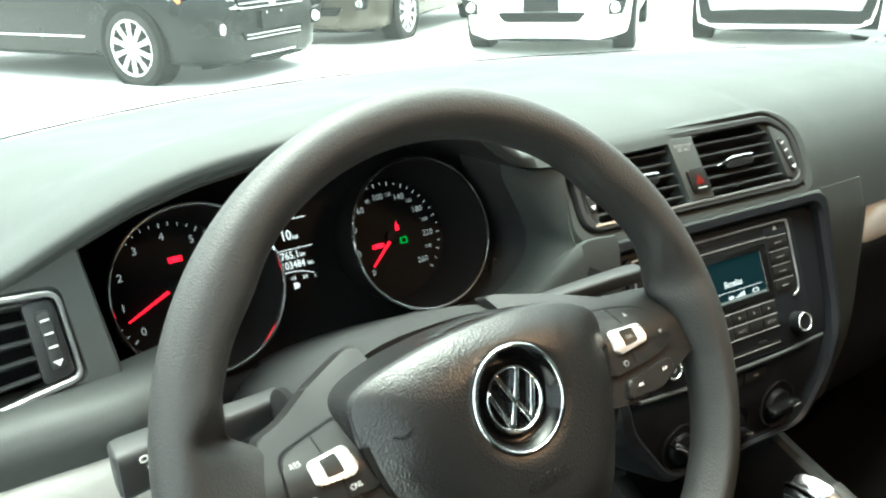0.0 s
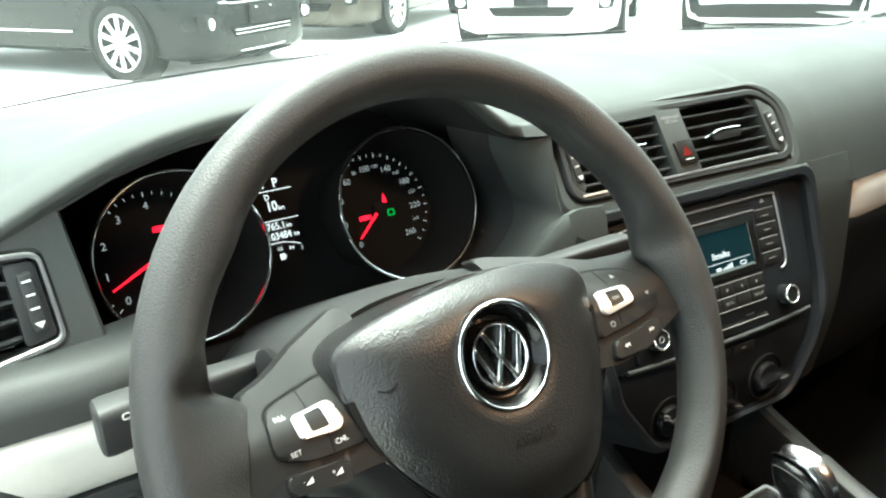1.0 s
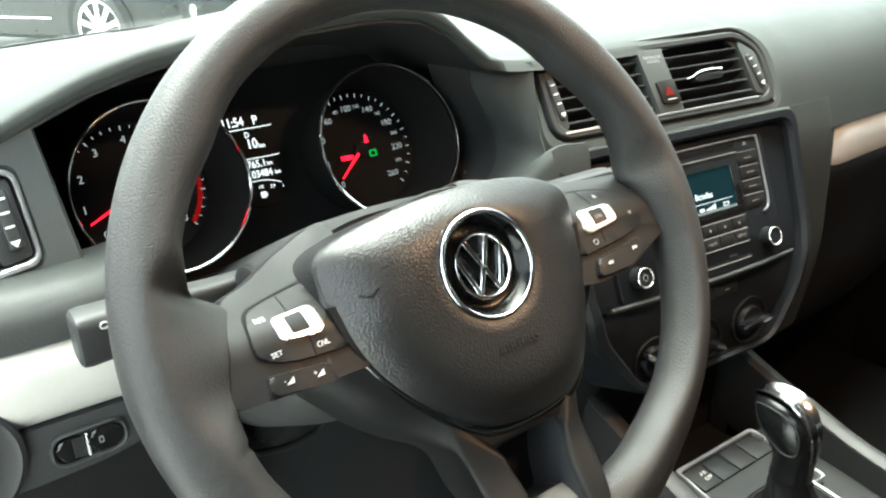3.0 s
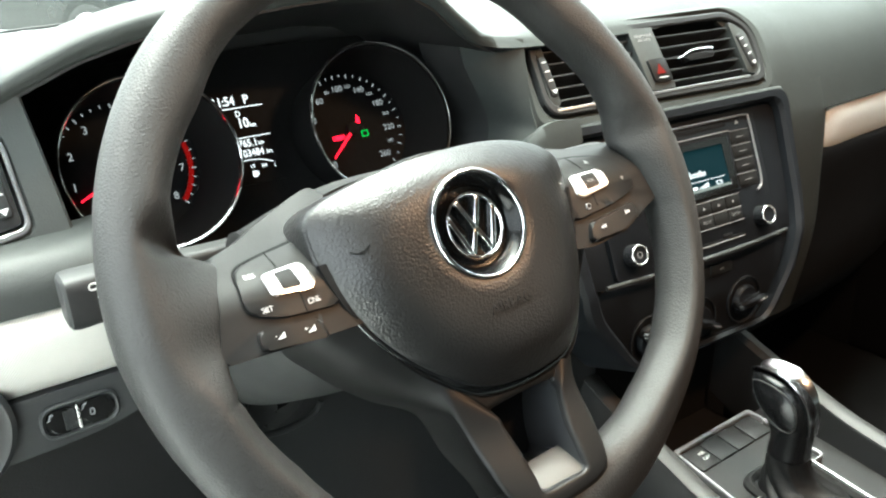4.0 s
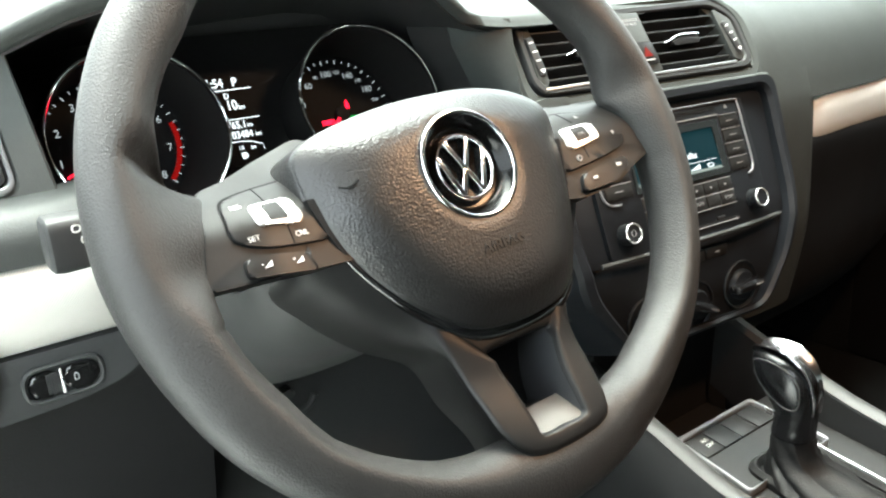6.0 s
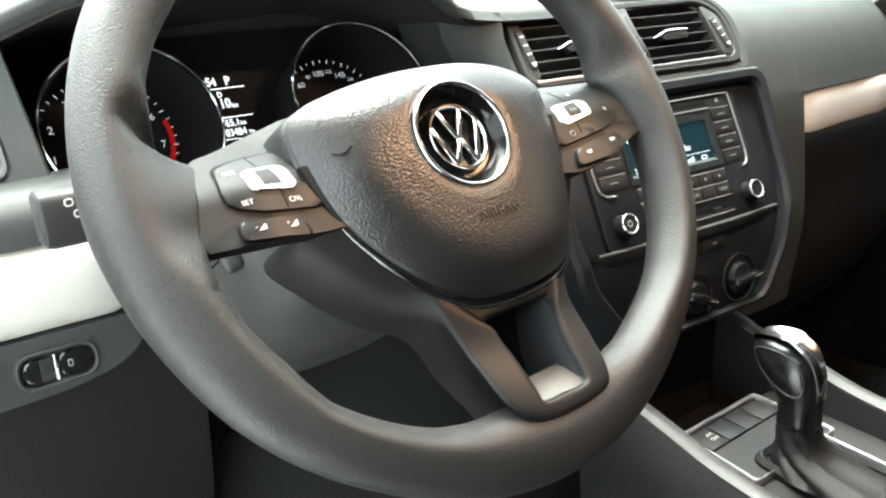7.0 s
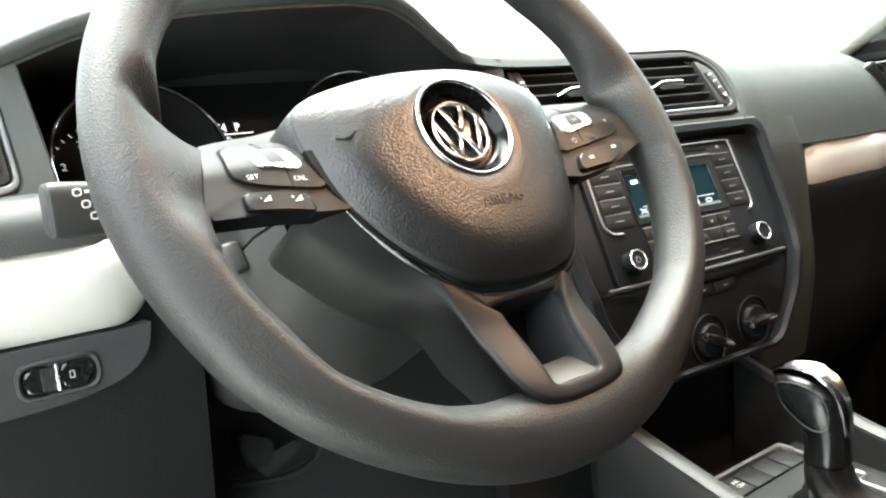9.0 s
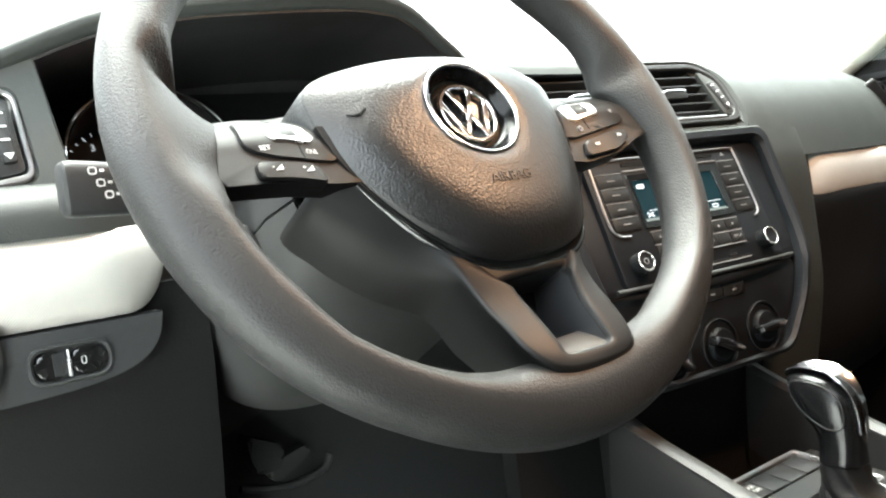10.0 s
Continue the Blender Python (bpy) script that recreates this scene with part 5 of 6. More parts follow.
    def bend(bm, cut=True):
        """Rolls the upper half of a spoke back, away from the driver."""
        if cut:
            for y in np.arange(-0.008, 0.034, 0.0027):
                bmesh.ops.bisect_plane(bm, geom=bm.verts[:] + bm.edges[:] + bm.faces[:], plane_co=(0, float(y), 0), plane_no=(0, 1, 0))
            for x in np.arange(-0.120, 0.121, 0.008):
                if abs(x) > 0.08:
                    bmesh.ops.bisect_plane(bm, geom=bm.verts[:] + bm.edges[:] + bm.faces[:], plane_co=(float(x), 0, 0), plane_no=(1, 0, 0))
        for v in bm.verts:
            d = v.co.y + 0.006
            v.co.z -= roll(d) + 0.005 * ease((0.120 - abs(v.co.x)) / 0.035)
            v.co.y -= 0.12 * max(0.0, d)
        return bm

    def bent_word(text, size, mat, parent, x, y, z):
        ob = lettering("legend", text, size, mat, parent, I4)
        for v in ob.data.vertices:
            d = v.co.y + y + 0.006
            v.co = (v.co.x + x, v.co.y + y - 0.12 * max(0.0, d), z - roll(d) - 0.005 * ease((0.120 - abs(v.co.x + x)) / 0.035))

    for s in (-1, 1):
        edge_ = [(0.1350, 0.0325), (0.117, 0.0375)] if s < 0 else [(0.1570, 0.0290), (0.117, 0.0345)]
        foot_ = [(0.098, -0.0275), (0.120, -0.0262), (0.1535, -0.0240)] if s < 0 else [(0.092, -0.0370), (0.118, -0.0345), (0.1390, -0.0265), (0.1620, -0.0195)]
        sp = [(s * x, y) for x, y in edge_ + [(0.092, 0.0490), (0.06, 0.0615), (0.05, 0.0635), (0.05, -0.030)] + foot_]
        spoke = part("spoke", bend(prism(rounded(sp, 0.004), -0.013, 0.0012, 0.002, 3)), M_spoke, w)
        pad = [(s * x, y) for x, y in ([(0.1300, 0.0215), (0.112, 0.0250), (0.086, 0.0285), (0.082, -0.0150), (0.118, -0.0115), (0.1350, -0.0045)] if s < 0 else [(0.1310, 0.0200), (0.112, 0.0258), (0.086, 0.0295), (0.082, -0.0180), (0.111, -0.0157), (0.130, -0.0131), (0.1412, -0.0092), (0.1395, 0.0060)])]
        part("key_pad_gap", bend(prism(rounded([(p[0] * 1.006 if abs(p[0]) > 0.1 else p[0], p[1] * 1.06) for p in pad], 0.0075), -0.002, 0.0015)), M_void, spoke)
        kp = part("key_pad", bend(prism(rounded(pad, 0.007), -0.002, 0.0029, 0.0012, 3)), M_button, spoke, "dark satin key pad")
        down = 0.0 if s < 0 else 0.0028
        pl_ = rounded([(s * 0.1200, 0.0140 - down), (s * 0.0955, 0.0150 - down), (s * 0.0930, 0.0010 - down), (s * 0.0965, -0.0030 - down), (s * 0.1195, 0.0000 - down)], 0.004)
        inn = rounded([(s * 0.1125, 0.0125 - down), (s * 0.1030, 0.0128 - down), (s * 0.1020, 0.0016 - down), (s * 0.1070, 0.0020 - down), (s * 0.1120, 0.0024 - down)], 0.001)
        sil = part("silver_inlay", bend(ring_frame(pl_, inn, 0.001, 0.0042, 0.0010)), M_satin, spoke, "silver key inlay")
        part("rocker", bend(prism(inn, 0.001, 0.0038, 0.0008)), M_button, sil)
        part("key_gap", bend(box(s * 0.1090 - 0.0003, s * 0.1090 + 0.0003, 0.0140, 0.0262, 0.0028, 0.0032)), M_void, spoke)
        part("key_gap", bend(box(s * 0.1045 - 0.0003, s * 0.1045 + 0.0003, -0.0135, -0.0015, 0.0028, 0.0032)), M_void, spoke)
        bar = [(s * x, y) for x, y in ([(0.1330, -0.0140), (0.1000, -0.0180), (0.0975, -0.0285), (0.1340, -0.0235)] if s < 0 else [(0.1310, -0.0186), (0.0935, -0.0225), (0.0890, -0.0335), (0.1135, -0.0332), (0.1315, -0.0260)])]
        kb = part("lower_key", bend(prism(rounded(bar, 0.003), -0.006, 0.0048, 0.0018, 3)), M_button, spoke, "long volume key" if s < 0 else "long track key")
        if s < 0:
            for t, x, y in (("RES", -0.1245, 0.0150), ("SET", -0.1240, -0.0055), ("CNL", -0.0985, -0.0085)):
                bent_word(t, 0.0039, M_white_print, kp, x, y, 0.0032)
            for x, y, z, t in ((-0.1235, -0.0195, 0.0070, "-"), (-0.1075, -0.0215, 0.0062, "+")):
                part("legend", moved(prism([(-0.0020, -0.0012), (0.0022, -0.0012), (0.0022, 0.0017)], 0, 0.0003), pose(x, y, z)), M_white_print, kb)
                lettering("legend", t, 0.0036, M_white_print, kb, pose(x - 0.0025, y + 0.001, z + 0.0003))
        else:
            bent_word("OK", 0.0036, M_grey_print, sil, 0.1072, 0.0042, 0.0040)
            part("legend", bend(moved(prism([(-0.0015, 0.001), (0.0015, 0.001), (0, -0.0018)], 0, 0.0003), pose(0.1325, -0.001, 0.0029)), False), M_grey_print, kp)
            part("legend", bend(moved(prism([(-0.0015, -0.001), (0.0015, -0.001), (0, 0.0018)], 0, 0.0003), pose(0.1165, 0.0185, 0.0029)), False), M_grey_print, kp)
            part("legend", ring_frame([(0.098 + 0.002 * math.cos(a), -0.0120 + 0.002 * math.sin(a)) for a in np.linspace(0, 5.2, 12)], [(0.098 + 0.0014 * math.cos(a), -0.0120 + 0.0014 * math.sin(a)) for a in np.linspace(0, 5.2, 12)], -0.0010, 0.0010), M_grey_print, kp)
            for x, y, q in ((0.1000, -0.0270, -1), (0.1215, -0.0235, 1)):
                part("legend", moved(merged(prism([(-q * 0.002, -0.0013), (-q * 0.002, 0.0013), (q * 0.0003, 0)], 0, 0.0003), prism([(q * 0.0003, -0.0013), (q * 0.0003, 0.0013), (q * 0.0025, 0)], 0, 0.0003)), pose(x, y, 0.0076 if x > 0.12 else 0.0052)), M_white_print, kb)

    # lower spoke with its opening: back edge, crease and opening of each station
    st = [((-0.100, -0.023), (-0.084, -0.010), (-0.021, -0.0985)), ((-0.089, -0.049), (-0.072, -0.038), (-0.0212, -0.0995)), ((-0.065, -0.0740), (-0.048, -0.068), (-0.0210, -0.1020)), ((-0.041, -0.0935), (-0.0440, -0.0975), (-0.0205, -0.1110)), ((-0.0360, -0.1200), (-0.0425, -0.1190), (-0.0187, -0.1220)), ((-0.0300, -0.1400), (-0.0395, -0.1400), (-0.0178, -0.1400)), ((-0.0240, -0.1590), (-0.0265, -0.1555), (-0.0165, -0.1480)), ((0.0, -0.1630), (0.0, -0.1595), (-0.0010, -0.1492)), ((0.0260, -0.1610), (0.0255, -0.1570), (0.0142, -0.1490)), ((0.0340, -0.1500), (0.0335, -0.1470), (0.0165, -0.1410)), ((0.0420, -0.1280), (0.0368, -0.1240), (0.0185, -0.1240)), ((0.0500, -0.1060), (0.0400, -0.1030), (0.0225, -0.1100)), ((0.070, -0.088), (0.0470, -0.0760), (0.0250, -0.1020)), ((0.092, -0.062), (0.070, -0.042), (0.0250, -0.0995)), ((0.104, -0.030), (0.084, -0.012), (0.0247, -0.0985)), ((0.03, -0.010), (0.03, -0.030), (0.012, -0.0980)), ((-0.03, -0.010), (-0.03, -0.030), (-0.010, -0.0980))]
    flat_ = np.array(spline([(*a, *b, *q) for a, b, q in st], 102, True))
    rows, liner = [], []
    for v in flat_:
        o, cr, q = v[0:2], v[2:4], v[4:6]
        d = (q - cr) / max(np.linalg.norm(q - cr), 1e-6)
        wing = max(0.0, min(1.0, (cr[1] + 0.125) / 0.06))
        under = max(0.0, min(1.0, (q[1] + 0.105) / 0.004))
        foot = max(0.0, min(1.0, (-0.138 - q[1]) / 0.008))
        rise = lambda y: 0.013 * ease((-0.098 - y) / 0.062)
        zc = 0.0035 - 0.008 * wing + rise(cr[1])
        zq = 0.0055 - 0.005 * under + rise(q[1])
        row = [(*(cr + (o - cr) * t), zc - dz) for t, dz in ((1.03, 0.050), (0.97, 0.034), (0.84, 0.020), (0.62, 0.010), (0.36, 0.004), (0.12, 0.001))]
        row += [(*(cr + d * 0.001), zc + 0.0004), (*(cr + d * 0.004), zc + 0.0014), (*(q - d * 0.004), zq - 0.0004), (*(q - d * 0.0012), zq), (*q, zq - 0.0014), (*(q + d * 0.0006), zq - 0.004)]
        liner.append([(*(q + d * 0.0004), zq - 0.003), (*(q + d * 0.0012 + np.array((0, 0.0075)) * foot), -0.006), (*(q + d * 0.002 + np.array((0, 0.009)) * foot), -0.034)])
        rows.append(row)
    part("lower_spoke", grid(rows, closed_u=True), M_spoke, w, "smooth lower spoke with an open window", smooth=180)
    part("window_liner", grid(liner, closed_u=True), M_liner_satin, w, "smooth dark side walls of the window")
    part("window_ledge", grid([[(-0.0172 + 0.0322 * u, -0.1490 + 0.0135 * t, 0.0140 - 0.0125 * t - 0.004 * t * t) for t in np.linspace(0, 1, 6)] for u in np.linspace(0, 1, 8)]), M_ledge, w, "pale satin ledge at the foot of the window")
    hub = [(0.078, -0.010), (0.080, -0.016), (0.072, -0.035), (0.058, -0.062)]
    part("hub_back", moved(lathe(hub, 40), Matrix.Diagonal((1.05, 0.72, 1, 1)) @ pose(0, -0.010, 0)), M_hard, w)
    part("window_back", prism([(-0.02, -0.155), (0.032, -0.155), (0.036, -0.092), (-0.028, -0.092)], -0.036, -0.030), M_void, w)

    # airbag cover: a shield-shaped dome
    OFF = 0.0025
    edge = [(0.0, 0.0465), (0.030, 0.0455), (0.058, 0.0405), (0.078, 0.0320), (0.0865, 0.0225), (0.0855, 0.008), (0.081, -0.015), (0.073, -0.040), (0.0615, -0.062), (0.050, -0.0775), (0.036, -0.0860), (0.018, -0.0890), (0.0, -0.0893), (-0.018, -0.0870), (-0.034, -0.0800), (-0.057, -0.0600), (-0.0735, -0.0390), (-0.0840, -0.0186), (-0.0895, 0.0), (-0.0915, 0.0160), (-0.0895, 0.0295), (-0.080, 0.0365), (-0.060, 0.0415), (-0.030, 0.0455)]
    outline = spline(edge, 120, True)
    angles = [math.atan2(p[1], p[0]) for p in outline]

    def cover_z(x, y, k):
        """Height of the cover over a point; k is 0 in the middle and 1 at the edge."""
        top = ease((y + 0.012) / 0.045)
        begin = 0.72 - 0.37 * top
        skirt = max(0.0, (k - begin) / (1 - begin))
        return 0.0170 - 0.003 * k * k - 0.0062 * (x / 0.085) ** 2 - 0.03 * y - 0.0105 * skirt ** (1.9 + 0.6 * top)

    def on_cover(x, y):
        p = outline[int(np.argmin([abs(q - math.atan2(y, x)) for q in angles]))]
        return cover_z(x, y, math.hypot(x, y) / float(np.linalg.norm(p)))

    rows = []
    for f in (0.0, 0.06, 0.15, 0.28, 0.42, 0.56, 0.68, 0.76, 0.80, 0.83, 0.87, 0.91, 0.95, 0.98, 1.0):
        row = []
        for p in outline:
            u = p / np.linalg.norm(p) * 0.0312
            q = u + (p - u) * f
            row.append((q[0] + OFF, q[1], cover_z(q[0], q[1], float(np.linalg.norm(q) / np.linalg.norm(p))) - (0.0012 if f == 0 else 0)))
        rows.append(row)
    rows.append([(p[0] * 0.998 + OFF, p[1] * 0.998, -0.010) for p in outline])
    part("airbag_cover", grid(rows, closed_v=True), M_pad, w, "grained black airbag cover", smooth=70)
    word = lettering("embossed_word", "AIRBAG", 0.0085, M_pad, w, I4, depth=0.0002)
    for v in word.data.vertices:
        x, y = v.co.x + 0.001, v.co.y - 0.0468
        v.co = (x + OFF, y, on_cover(x, y) + (0.0005 if v.co.z > 0 else -0.0005))
    for pts in ([(-0.0765, 0.0075), (-0.0735, 0.0058), (-0.0700, 0.0060), (-0.0665, 0.0080), (-0.0690, 0.0062), (-0.0705, 0.0048), (-0.0728, 0.0052)], [(0.0800, 0.0040), (0.0790, 0.0012), (0.0815, 0.0025)]):
        part("scuff", tube([(x + OFF, y, on_cover(x, y) + 0.0001) for x, y in pts], 0.0005, 6), M_void, w, "small dark scratch on the cover")
    low_part = [i for i in range(120) if outline[i][1] < 0.008]
    rows = [[(*(outline[i] * f + np.array((OFF, 0))), z) for f, z in ((0.97, -0.001), (1.016, -0.001), (1.016, -0.012))] for i in low_part]
    part("cover_gap", grid(rows), M_void, w)
    # skirt that carries the cover's upper edge down to the spokes
    rows = []
    for i in range(-31, 31):
        p, e = outline[i % 120], outline[(i + 1) % 120] - outline[(i - 1) % 120]
        d = np.array((-e[1], e[0])) / np.linalg.norm(e)
        q = p + d * 0.012
        low = max(-0.046, -0.0015 - roll(max(0.0, q[1] + 0.006))) - 0.004
        high = cover_z(p[0], p[1], 1.0) - 0.0003
        rows.append([(*(p + d * o + np.array((OFF, 0))), high + (low - high) * k) for o, k in ((-0.0015, 0.0), (-0.0002, 0.02), (0.0008, 0.14), (0.0014, 0.40), (0.0018, 0.70), (0.0020, 1.0))])
    part("cover_skirt", grid(rows), M_pad, w, smooth=180)
    # glossy collar under the cover, widest at the foot
    rows = []
    for i, p in enumerate(outline):
        e = outline[(i + 1) % 120] - outline[i - 1]
        d = np.array((-e[1], e[0])) / np.linalg.norm(e)
        k = max(0.0, min(1.0, (-p[1] - 0.045) / 0.04)) ** 1.5
        wd = (0.0016 if p[1] < 0.01 else 0.0005) + 0.0052 * k
        p = p + np.array((OFF, 0))
        z = -0.0035 + 0.004 * k - 0.012 * ease((p[1] + 0.004) / 0.016)
        rows.append([(*(p - d * 0.003), z - 0.006), (*p, z - 0.0005), (*(p + d * wd * 0.4), z), (*(p + d * wd * 0.75), z), (*(p + d * wd), z - 0.0008), (*(p + d * (wd + 0.0004)), z - 0.003), (*(p + d * (wd + 0.0004)), z - 0.010)])
    part("gloss_collar", grid(rows, closed_u=True), M_gloss, w, "glossy black collar under the airbag cover")

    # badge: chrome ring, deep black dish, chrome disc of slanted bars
    turn = lambda r, z, k: [(r * math.cos(a), r * math.sin(a), z) for a in np.linspace(0, 2 * math.pi, k, endpoint=False)]
    BZ = pose(0.0024, 0.0002, 0.0)
    part("badge_ring", moved(tube(turn(0.0301, 0.0158, 96), 0.0015, 10, closed=True), BZ), M_chrome, w, "chrome ring round the badge")
    part("badge_dish", moved(lathe([(0.0300, 0.0152), (0.0284, 0.0140), (0.0262, 0.0100), (0.0245, 0.0078), (0.0225, 0.0070), (0.0001, 0.0070)], 72, cap=False), BZ), M_dish, w, "glossy black badge dish")
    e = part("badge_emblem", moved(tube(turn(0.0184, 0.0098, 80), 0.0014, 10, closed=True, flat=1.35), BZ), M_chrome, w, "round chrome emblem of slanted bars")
    for pts in ([(-0.0085, 0.0170), (0.0, -0.0022), (0.0085, 0.0170)], [(-0.0172, 0.0085), (-0.0075, -0.0165), (0.0, -0.0010), (0.0075, -0.0165), (0.0172, 0.0085)]):
        for p, q in zip(pts[:-1], pts[1:]):
            p, q = np.array(p) * 0.945, np.array(q) * 0.945
            d = (q - p) / np.linalg.norm(q - p)
            m = np.array((-d[1], d[0])) * 0.00165
            bar = part("badge_bar", prism([p - m, q - m, q + m, p + m], 0.0070, 0.0112, 0.0009, 3), M_chrome, e)
            bar.matrix_basis = BZ


steering_wheel()


# ---- parked cars outside ----
def paint(name, color, flake=0.0, shine=0.25):
    return material(name, color, 0.3, flake, coat=shine, spec=shine, mottle=0.04, mottle_scale=3.0, rough_var=0.05)


M_paint_black = paint("black_paint", (0.003, 0.0036, 0.004), 0.0, 0.14)
M_indicator = material("orange_lens", (0.75, 0.22, 0.05), 0.3, mottle=0.05)
M_paint_bronze = paint("bronze_paint", (0.055, 0.048, 0.038), 0.3)
M_paint_white = paint("white_paint", (0.78, 0.79, 0.78))
M_tyre = material("tyre_rubber", (0.008, 0.008, 0.008), 0.8, bump=0.4, grain=120)
M_alloy = material("alloy", (0.7, 0.7, 0.71), 0.3, 0.6, mottle=0.05)
M_headlamp = material("headlamp_glass", (0.3, 0.31, 0.32), 0.15, 0.5, coat=1.0, mottle=0.25, mottle_scale=14)
M_carglass = material("dark_car_glass", (0.02, 0.024, 0.025), 0.05, coat=1.0, mottle=0.05)


def road_wheel(parent, m, spokes=10, r=0.315):
    w = part("wheel", moved(lathe([(r - 0.08, -0.10), (r - 0.02, -0.10), (r, -0.07), (r, 0.06), (r - 0.015, 0.088), (r - 0.05, 0.098), (r - 0.075, 0.092)], 56, cap=False), I4), M_tyre, parent, "black tyre on an alloy rim")
    w.matrix_basis = m
    part("rim", lathe([(r - 0.073, -0.09), (r - 0.073, 0.088), (r - 0.082, 0.094), (r - 0.092, 0.085), (r - 0.10, 0.02)], 48, cap=False), M_alloy, w)
    part("brake_disc", lathe([(r - 0.10, -0.02), (r - 0.10, 0.0), (0.001, 0.0)], 32), M_black, w)
    for i in range(spokes):
        a = 2 * math.pi * i / spokes
        s = part("spoke", prism([(0.045, -0.017), (r - 0.083, -0.024), (r - 0.083, 0.024), (0.045, 0.017)], 0.062, 0.090, 0.006), M_alloy, w)
        s.matrix_basis = pose(0, 0, 0, 0, 0, math.degrees(a))
    part("hub_cap", lathe([(0.055, 0.03), (0.055, 0.085), (0.045, 0.093), (0.001, 0.095)], 24), M_alloy, w)


def parked_car(m, mat, label, width=1.78, length=4.45, height=1.45, nose=0.0, spokes=10, face="sedan", strip=False):
    """A saloon or hatchback; its nose at the origin, pointing along +y."""
    c = thing("parked_car", m, label, "car", group="cars parked outside")
    hw = width / 2
    st = [(0.0, 0.62, 0.66, 0.19), (0.04, 0.76, 0.71, 0.16), (0.16, 0.88, 0.75, 0.15), (0.42, 0.965, 0.83, 0.15), (0.85, 0.985, 0.90, 0.20), (1.25, 0.99, 0.955, 0.20), (2.0, 1.0, 0.96, 0.20), (3.0, 1.0, 0.98, 0.20), (3.6, 0.99, 1.0, 0.22), (length - 0.25, 0.93, 0.99, 0.25), (length - 0.05, 0.84, 0.92, 0.28), (length, 0.72, 0.8, 0.35)]
    dense = [np.array(p) for p in spline(st, 44)]
    rows = []
    for s, k, zt, zb in dense:
        w = hw * k
        sec = [(0, zb), (0.8 * w, zb), (0.955 * w, zb + 0.05), (0.985 * w, zb + 0.16), (0.992 * w, 0.45 * (zb + zt)), (w, 0.62 * zt + 0.1), (0.985 * w, zt - 0.13), (0.93 * w, zt - 0.03), (0.80 * w, zt + 0.004), (0.4 * w, zt + 0.025), (0, zt + 0.032)]
        full = sec + [(-x, z) for x, z in sec[-2:0:-1]]
        rows.append([(x, -s, z) for x, z in full])
    part("body", grid(rows, closed_v=True, caps=True), mat, c, smooth=55)
    # cabin
    cab = [(1.05, 0.80, 0.95), (1.45, 0.76, 1.18), (1.85, 0.70, height - 0.05), (2.4, 0.68, height), (3.0, 0.68, height - 0.02), (3.5, 0.70, height - 0.13), (4.0 if face == "sedan" else 4.2, 0.74, 1.0)]
    rows, roof = [], []
    for s, k, zt in [np.array(p) for p in spline(cab, 26)]:
        w0, w1 = hw * 0.93, hw * k
        sec = [(w0, 0.93), (0.5 * (w0 + w1) + 0.02, 0.5 * (0.93 + zt)), (w1, zt - 0.06), (w1 * 0.9, zt - 0.01), (w1 * 0.5, zt + 0.015), (0, zt + 0.02)]
        rows.append([(x, -s, z) for x, z in sec + [(-x, z) for x, z in sec[-2::-1]]])
        if 1.8 < s < 3.5:
            roof.append([(x * 1.01, -s, z + 0.006) for x, z in sec[2:] + [(-x, z) for x, z in sec[-2:1:-1]]])
    part("cabin_glass", grid(rows), M_carglass, c)
    part("roof", thicken(grid(roof), 0.01), mat, c)
    for sx in (-1, 1):
        for s in (0.81, 3.45):
            part("wheel_arch", moved(lathe([(0.365, -0.2), (0.365, 0.006), (0.335, 0.008), (0.001, 0.002)], 48), Matrix.Translation((sx * (hw - 0.012), -s, 0.325)) @ pose(0, 0, 0, 0, sx * 90, 0)), M_void, c)
            road_wheel(c, Matrix.Translation((sx * (hw - 0.085), -s, 0.315)) @ pose(0, 0, 0, 0, sx * 90, 0), spokes)
        part("mirror", box(sx * (hw + 0.02) - 0.09, sx * (hw + 0.02) + 0.09, -1.42, -1.30, 0.93, 1.06, 0.04, 3), mat, c)
        # headlamp, swept round the corner
        lamp, brow = [], []
        for t in np.linspace(0, 1, 14):
            x = sx * hw * (0.44 + 0.50 * t)
            y = 0.016 - 0.04 * t - 0.34 * t ** 2.6
            lamp.append([(x, y - 0.03 * u, 0.615 + 0.035 * t + u * (0.095 + 0.03 * t)) for u in np.linspace(0, 1, 6)])
            brow.append((x, y + 0.004, 0.612 + 0.035 * t))
        hl = part("headlamp", thicken(grid(lamp), 0.05), M_headlamp, c, "clear headlamp with bright reflectors")
        part("lamp_edge", tube(brow, 0.006, 6), M_chrome, hl)
        for t in (0.3, 0.62):
            k = int(t * 13)
            part("reflector", moved(lathe([(0.040, -0.01), (0.042, 0.006), (0.030, 0.010), (0.001, 0.002)], 24), Matrix.Translation(Vector(lamp[k][3])) @ pose(0, 0, 0, -90, 0, sx * -22 * t)), M_alloy, hl)
        part("turn_lamp", moved(box(-0.012, 0.012, -0.035, 0.035, -0.02, 0.02, 0.006), Matrix.Translation(Vector(lamp[12][2]))), M_indicator, hl, "orange corner lamp")
        if face == "wide":
            part("intake_cheek", moved(prism(rounded([(0.66, 0.24), (0.78, 0.26), (0.86, 0.62), (0.80, 0.63)], 0.03), -0.10, -0.03, 0.004), pose(0, 0.016, 0, 90, 0, 180) @ Matrix.Diagonal((sx, 1, 1, 1))), M_black, c)
            continue
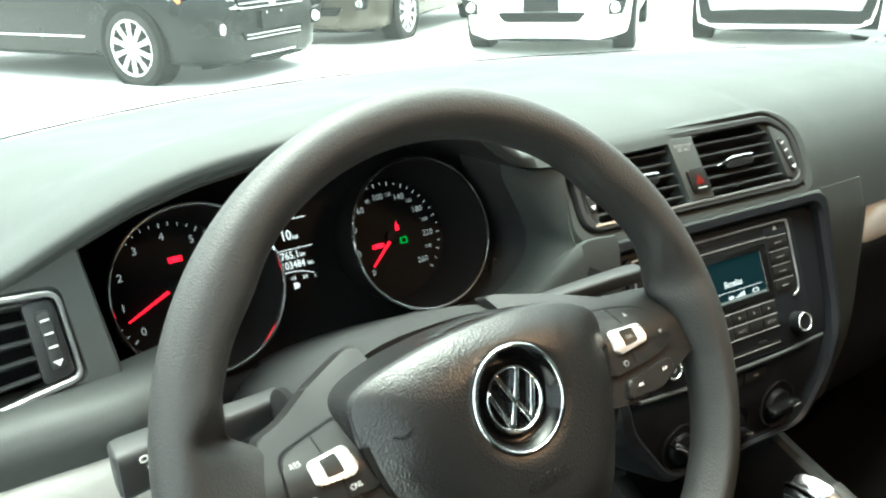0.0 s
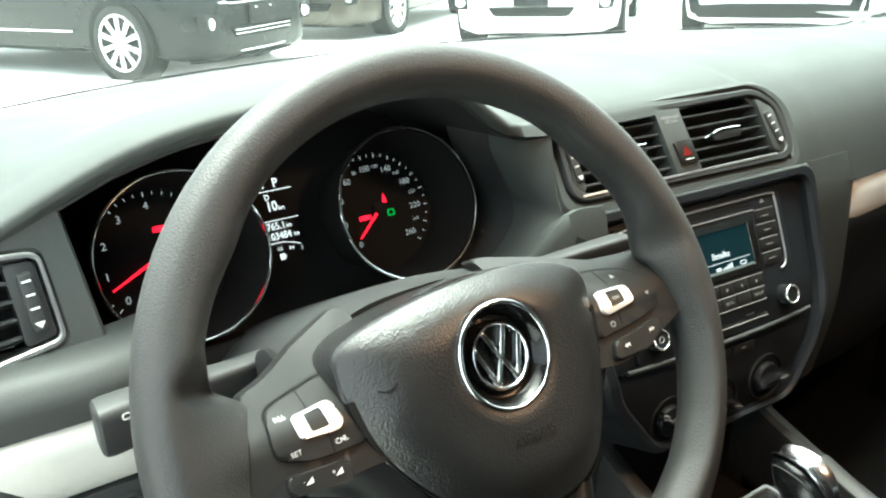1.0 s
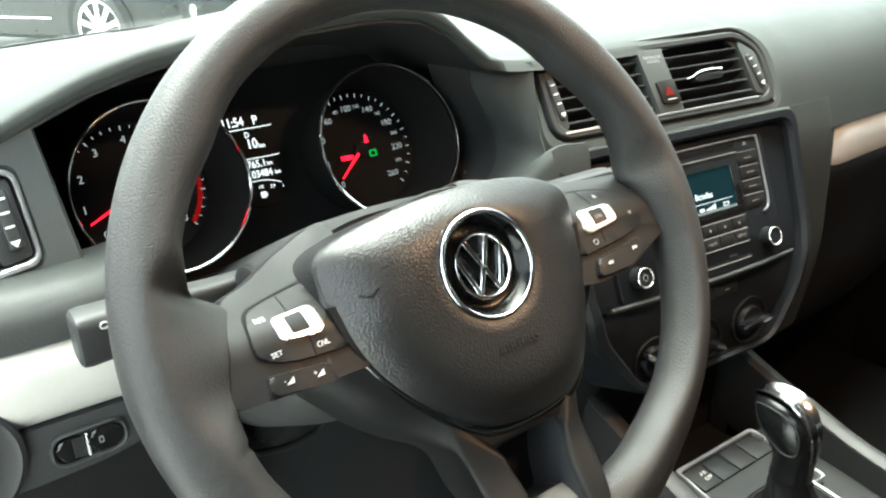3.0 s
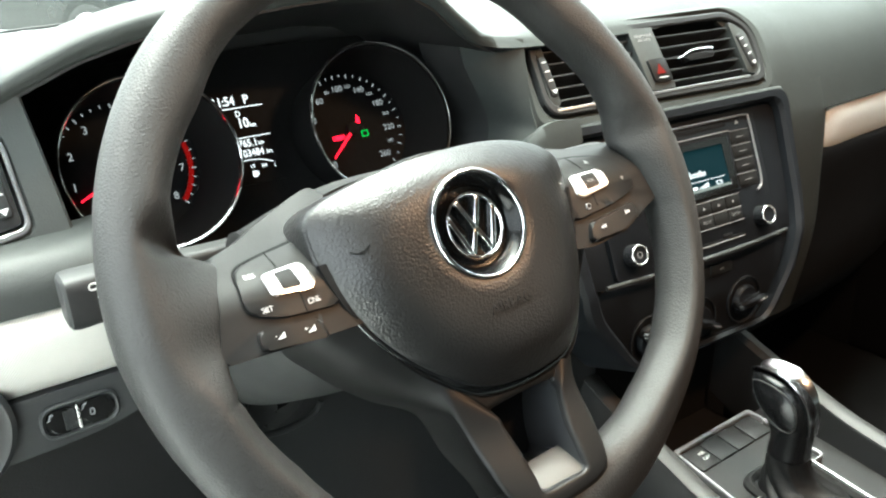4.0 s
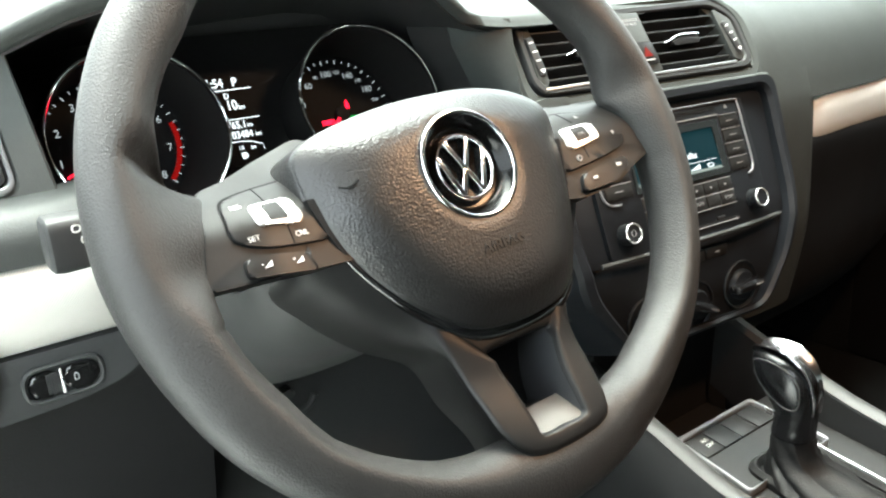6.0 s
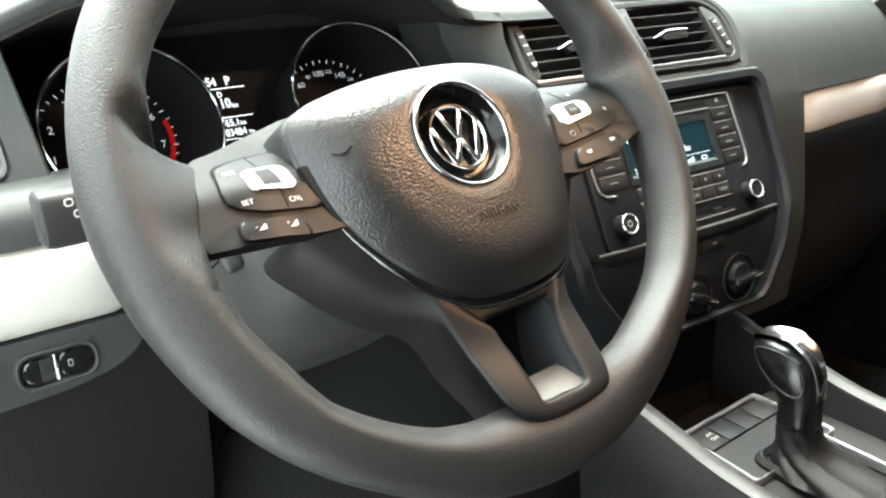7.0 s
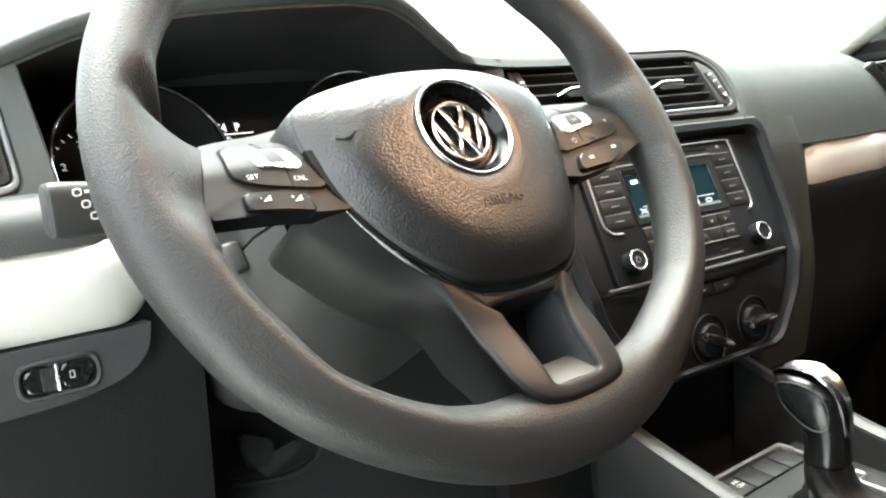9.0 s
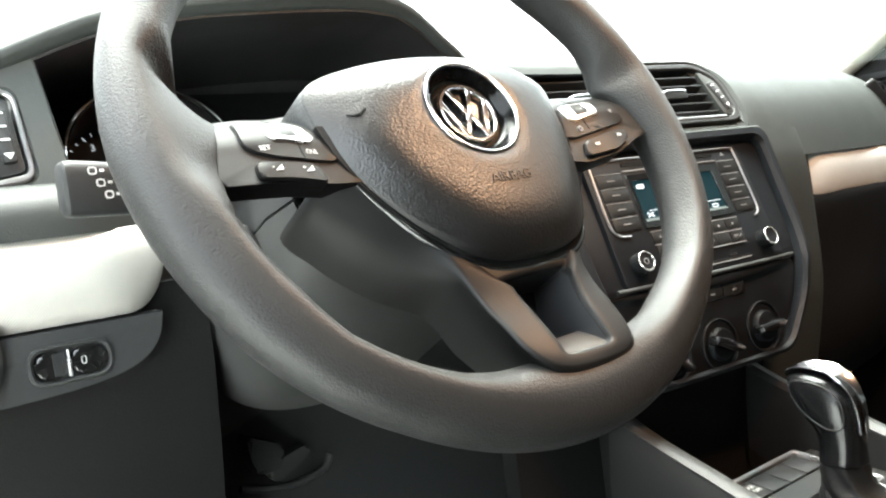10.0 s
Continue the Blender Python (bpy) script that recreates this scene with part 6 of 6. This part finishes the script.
        # fog lamp in a slanted dark recess
        turnf = Matrix.Translation((sx * hw * (0.74 if face == "hatch" else 0.66), -0.045 if face == "hatch" else -0.030, 0.45)) @ pose(0, 0, 0, 90, 0, 180 + sx * 16) @ Matrix.Diagonal((-sx, 1, 1, 1))
        bez = part("fog_bezel", moved(prism(rounded([(-0.17, -0.065), (0.12, -0.055), (0.17, 0.105), (0.06, 0.075)], 0.022), -0.06, 0.012, 0.004), turnf), M_black, c)
        part("fog_lamp", moved(lathe([(0.045, -0.02), (0.045, 0.018), (0.036, 0.024), (0.030, 0.016), (0.001, 0.014)], 28), turnf @ pose(0.075, 0.010, 0)), M_headlamp, bez, "round fog lamp")
        part("fog_ring", moved(tube([(0.041 * math.cos(a), 0.041 * math.sin(a), 0.024) for a in np.linspace(0, 2 * math.pi, 28, endpoint=False)], 0.006, 6, closed=True), turnf @ pose(0.075, 0.010, 0)), M_chrome, bez)
    front = pose(0, 0.016, 0, 90, 0, 180)
    gr = part("grille", moved(prism(rounded([(-0.42, 0.585), (0.42, 0.585), (0.47, 0.715), (-0.47, 0.715)], 0.03), -0.05, 0.006, 0.004), front), M_void, c, "black grille with bright bars")
    for i in range(3):
        part("grille_bar", moved(box(-0.43 - 0.012 * i, 0.43 + 0.012 * i, 0.604 + i * 0.040, 0.614 + i * 0.040, 0.0, 0.014, 0.003), front), M_chrome, gr)
    part("badge", moved(lathe([(0.052, 0.0), (0.052, 0.018), (0.042, 0.022), (0.040, 0.012), (0.001, 0.010)], 28), front @ pose(0, 0.655, 0)), M_chrome, gr, "round chrome badge")
    if face == "wide":
        part("lower_intake", moved(prism(rounded([(-0.72, 0.22), (0.72, 0.22), (0.76, 0.34), (0.40, 0.36), (-0.40, 0.36), (-0.76, 0.34)], 0.04), -0.10, 0.008, 0.004), front), M_black, c, "wide dark lower intake")
    else:
        it = part("lower_intake", moved(prism(rounded([(-0.36, 0.325), (0.36, 0.325), (0.43, 0.415), (-0.43, 0.415)], 0.03), -0.05, 0.008, 0.004), front), M_void, c, "dark lower intake")
        for i in range(2):
            part("intake_bar", moved(box(-0.38, 0.38, 0.350 + i * 0.032, 0.358 + i * 0.032, 0.0, 0.012, 0.003), front), M_chrome if strip else M_black, it)
        part("number_plate", moved(box(-0.17, 0.17, 0.425, 0.575, 0.0, 0.024, 0.004), front), M_black, c, "blank black plate holder")
        for x in (-0.10, 0.10):
            part("plate_screw", moved(lathe([(0.008, 0.02), (0.008, 0.027), (0.001, 0.028)], 12), front @ pose(x, 0.555, 0)), M_alloy, c)
    lipline = [(hw * 0.88 * math.sin(a), 0.014 - 0.30 * (1 - math.cos(a)) ** 1.1, 0.205) for a in np.linspace(-1.25, 1.25, 28)]
    part("bumper_crease", tube(lipline, 0.007, 6), M_chrome if strip else mat, c, "bright line along the bumper")
    lipline = [(hw * 0.87 * math.sin(a), -0.005 - 0.30 * (1 - math.cos(a)) ** 1.1, 0.155) for a in np.linspace(-1.25, 1.25, 28)]
    part("front_lip", tube(lipline, 0.020, 8, flat=0.7), M_black, c)
    if strip:
        for sx in (-1, 1):
            part("side_strip", box(sx * hw - 0.006, sx * hw + 0.010, -3.05, -1.35, 0.395, 0.412, 0.003), M_chrome, c, "thin chrome strip along the sill")
    return c


def heading(x, y, deg):
    """Nose at x, y, pointing deg anticlockwise from +x."""
    return pose(x, y, GROUND, 0, 0, deg - 90)


parked_car(heading(2.73, 7.03, -60), M_paint_black, "glossy black saloon with silver ten-spoke wheels and a chrome sill strip", strip=True)
parked_car(heading(3.87, 8.77, 216), M_paint_bronze, "bronze-grey saloon with silver wheels", width=1.74)
parked_car(heading(5.15, 6.20, 221), M_paint_white, "white hatchback with a black grille and round fog lamps", width=1.72, length=4.3, face="hatch")
parked_car(heading(7.28, 5.04, 215), M_paint_white, "white car with a wide dark intake beside the hatchback", width=1.82, height=1.6, face="wide")
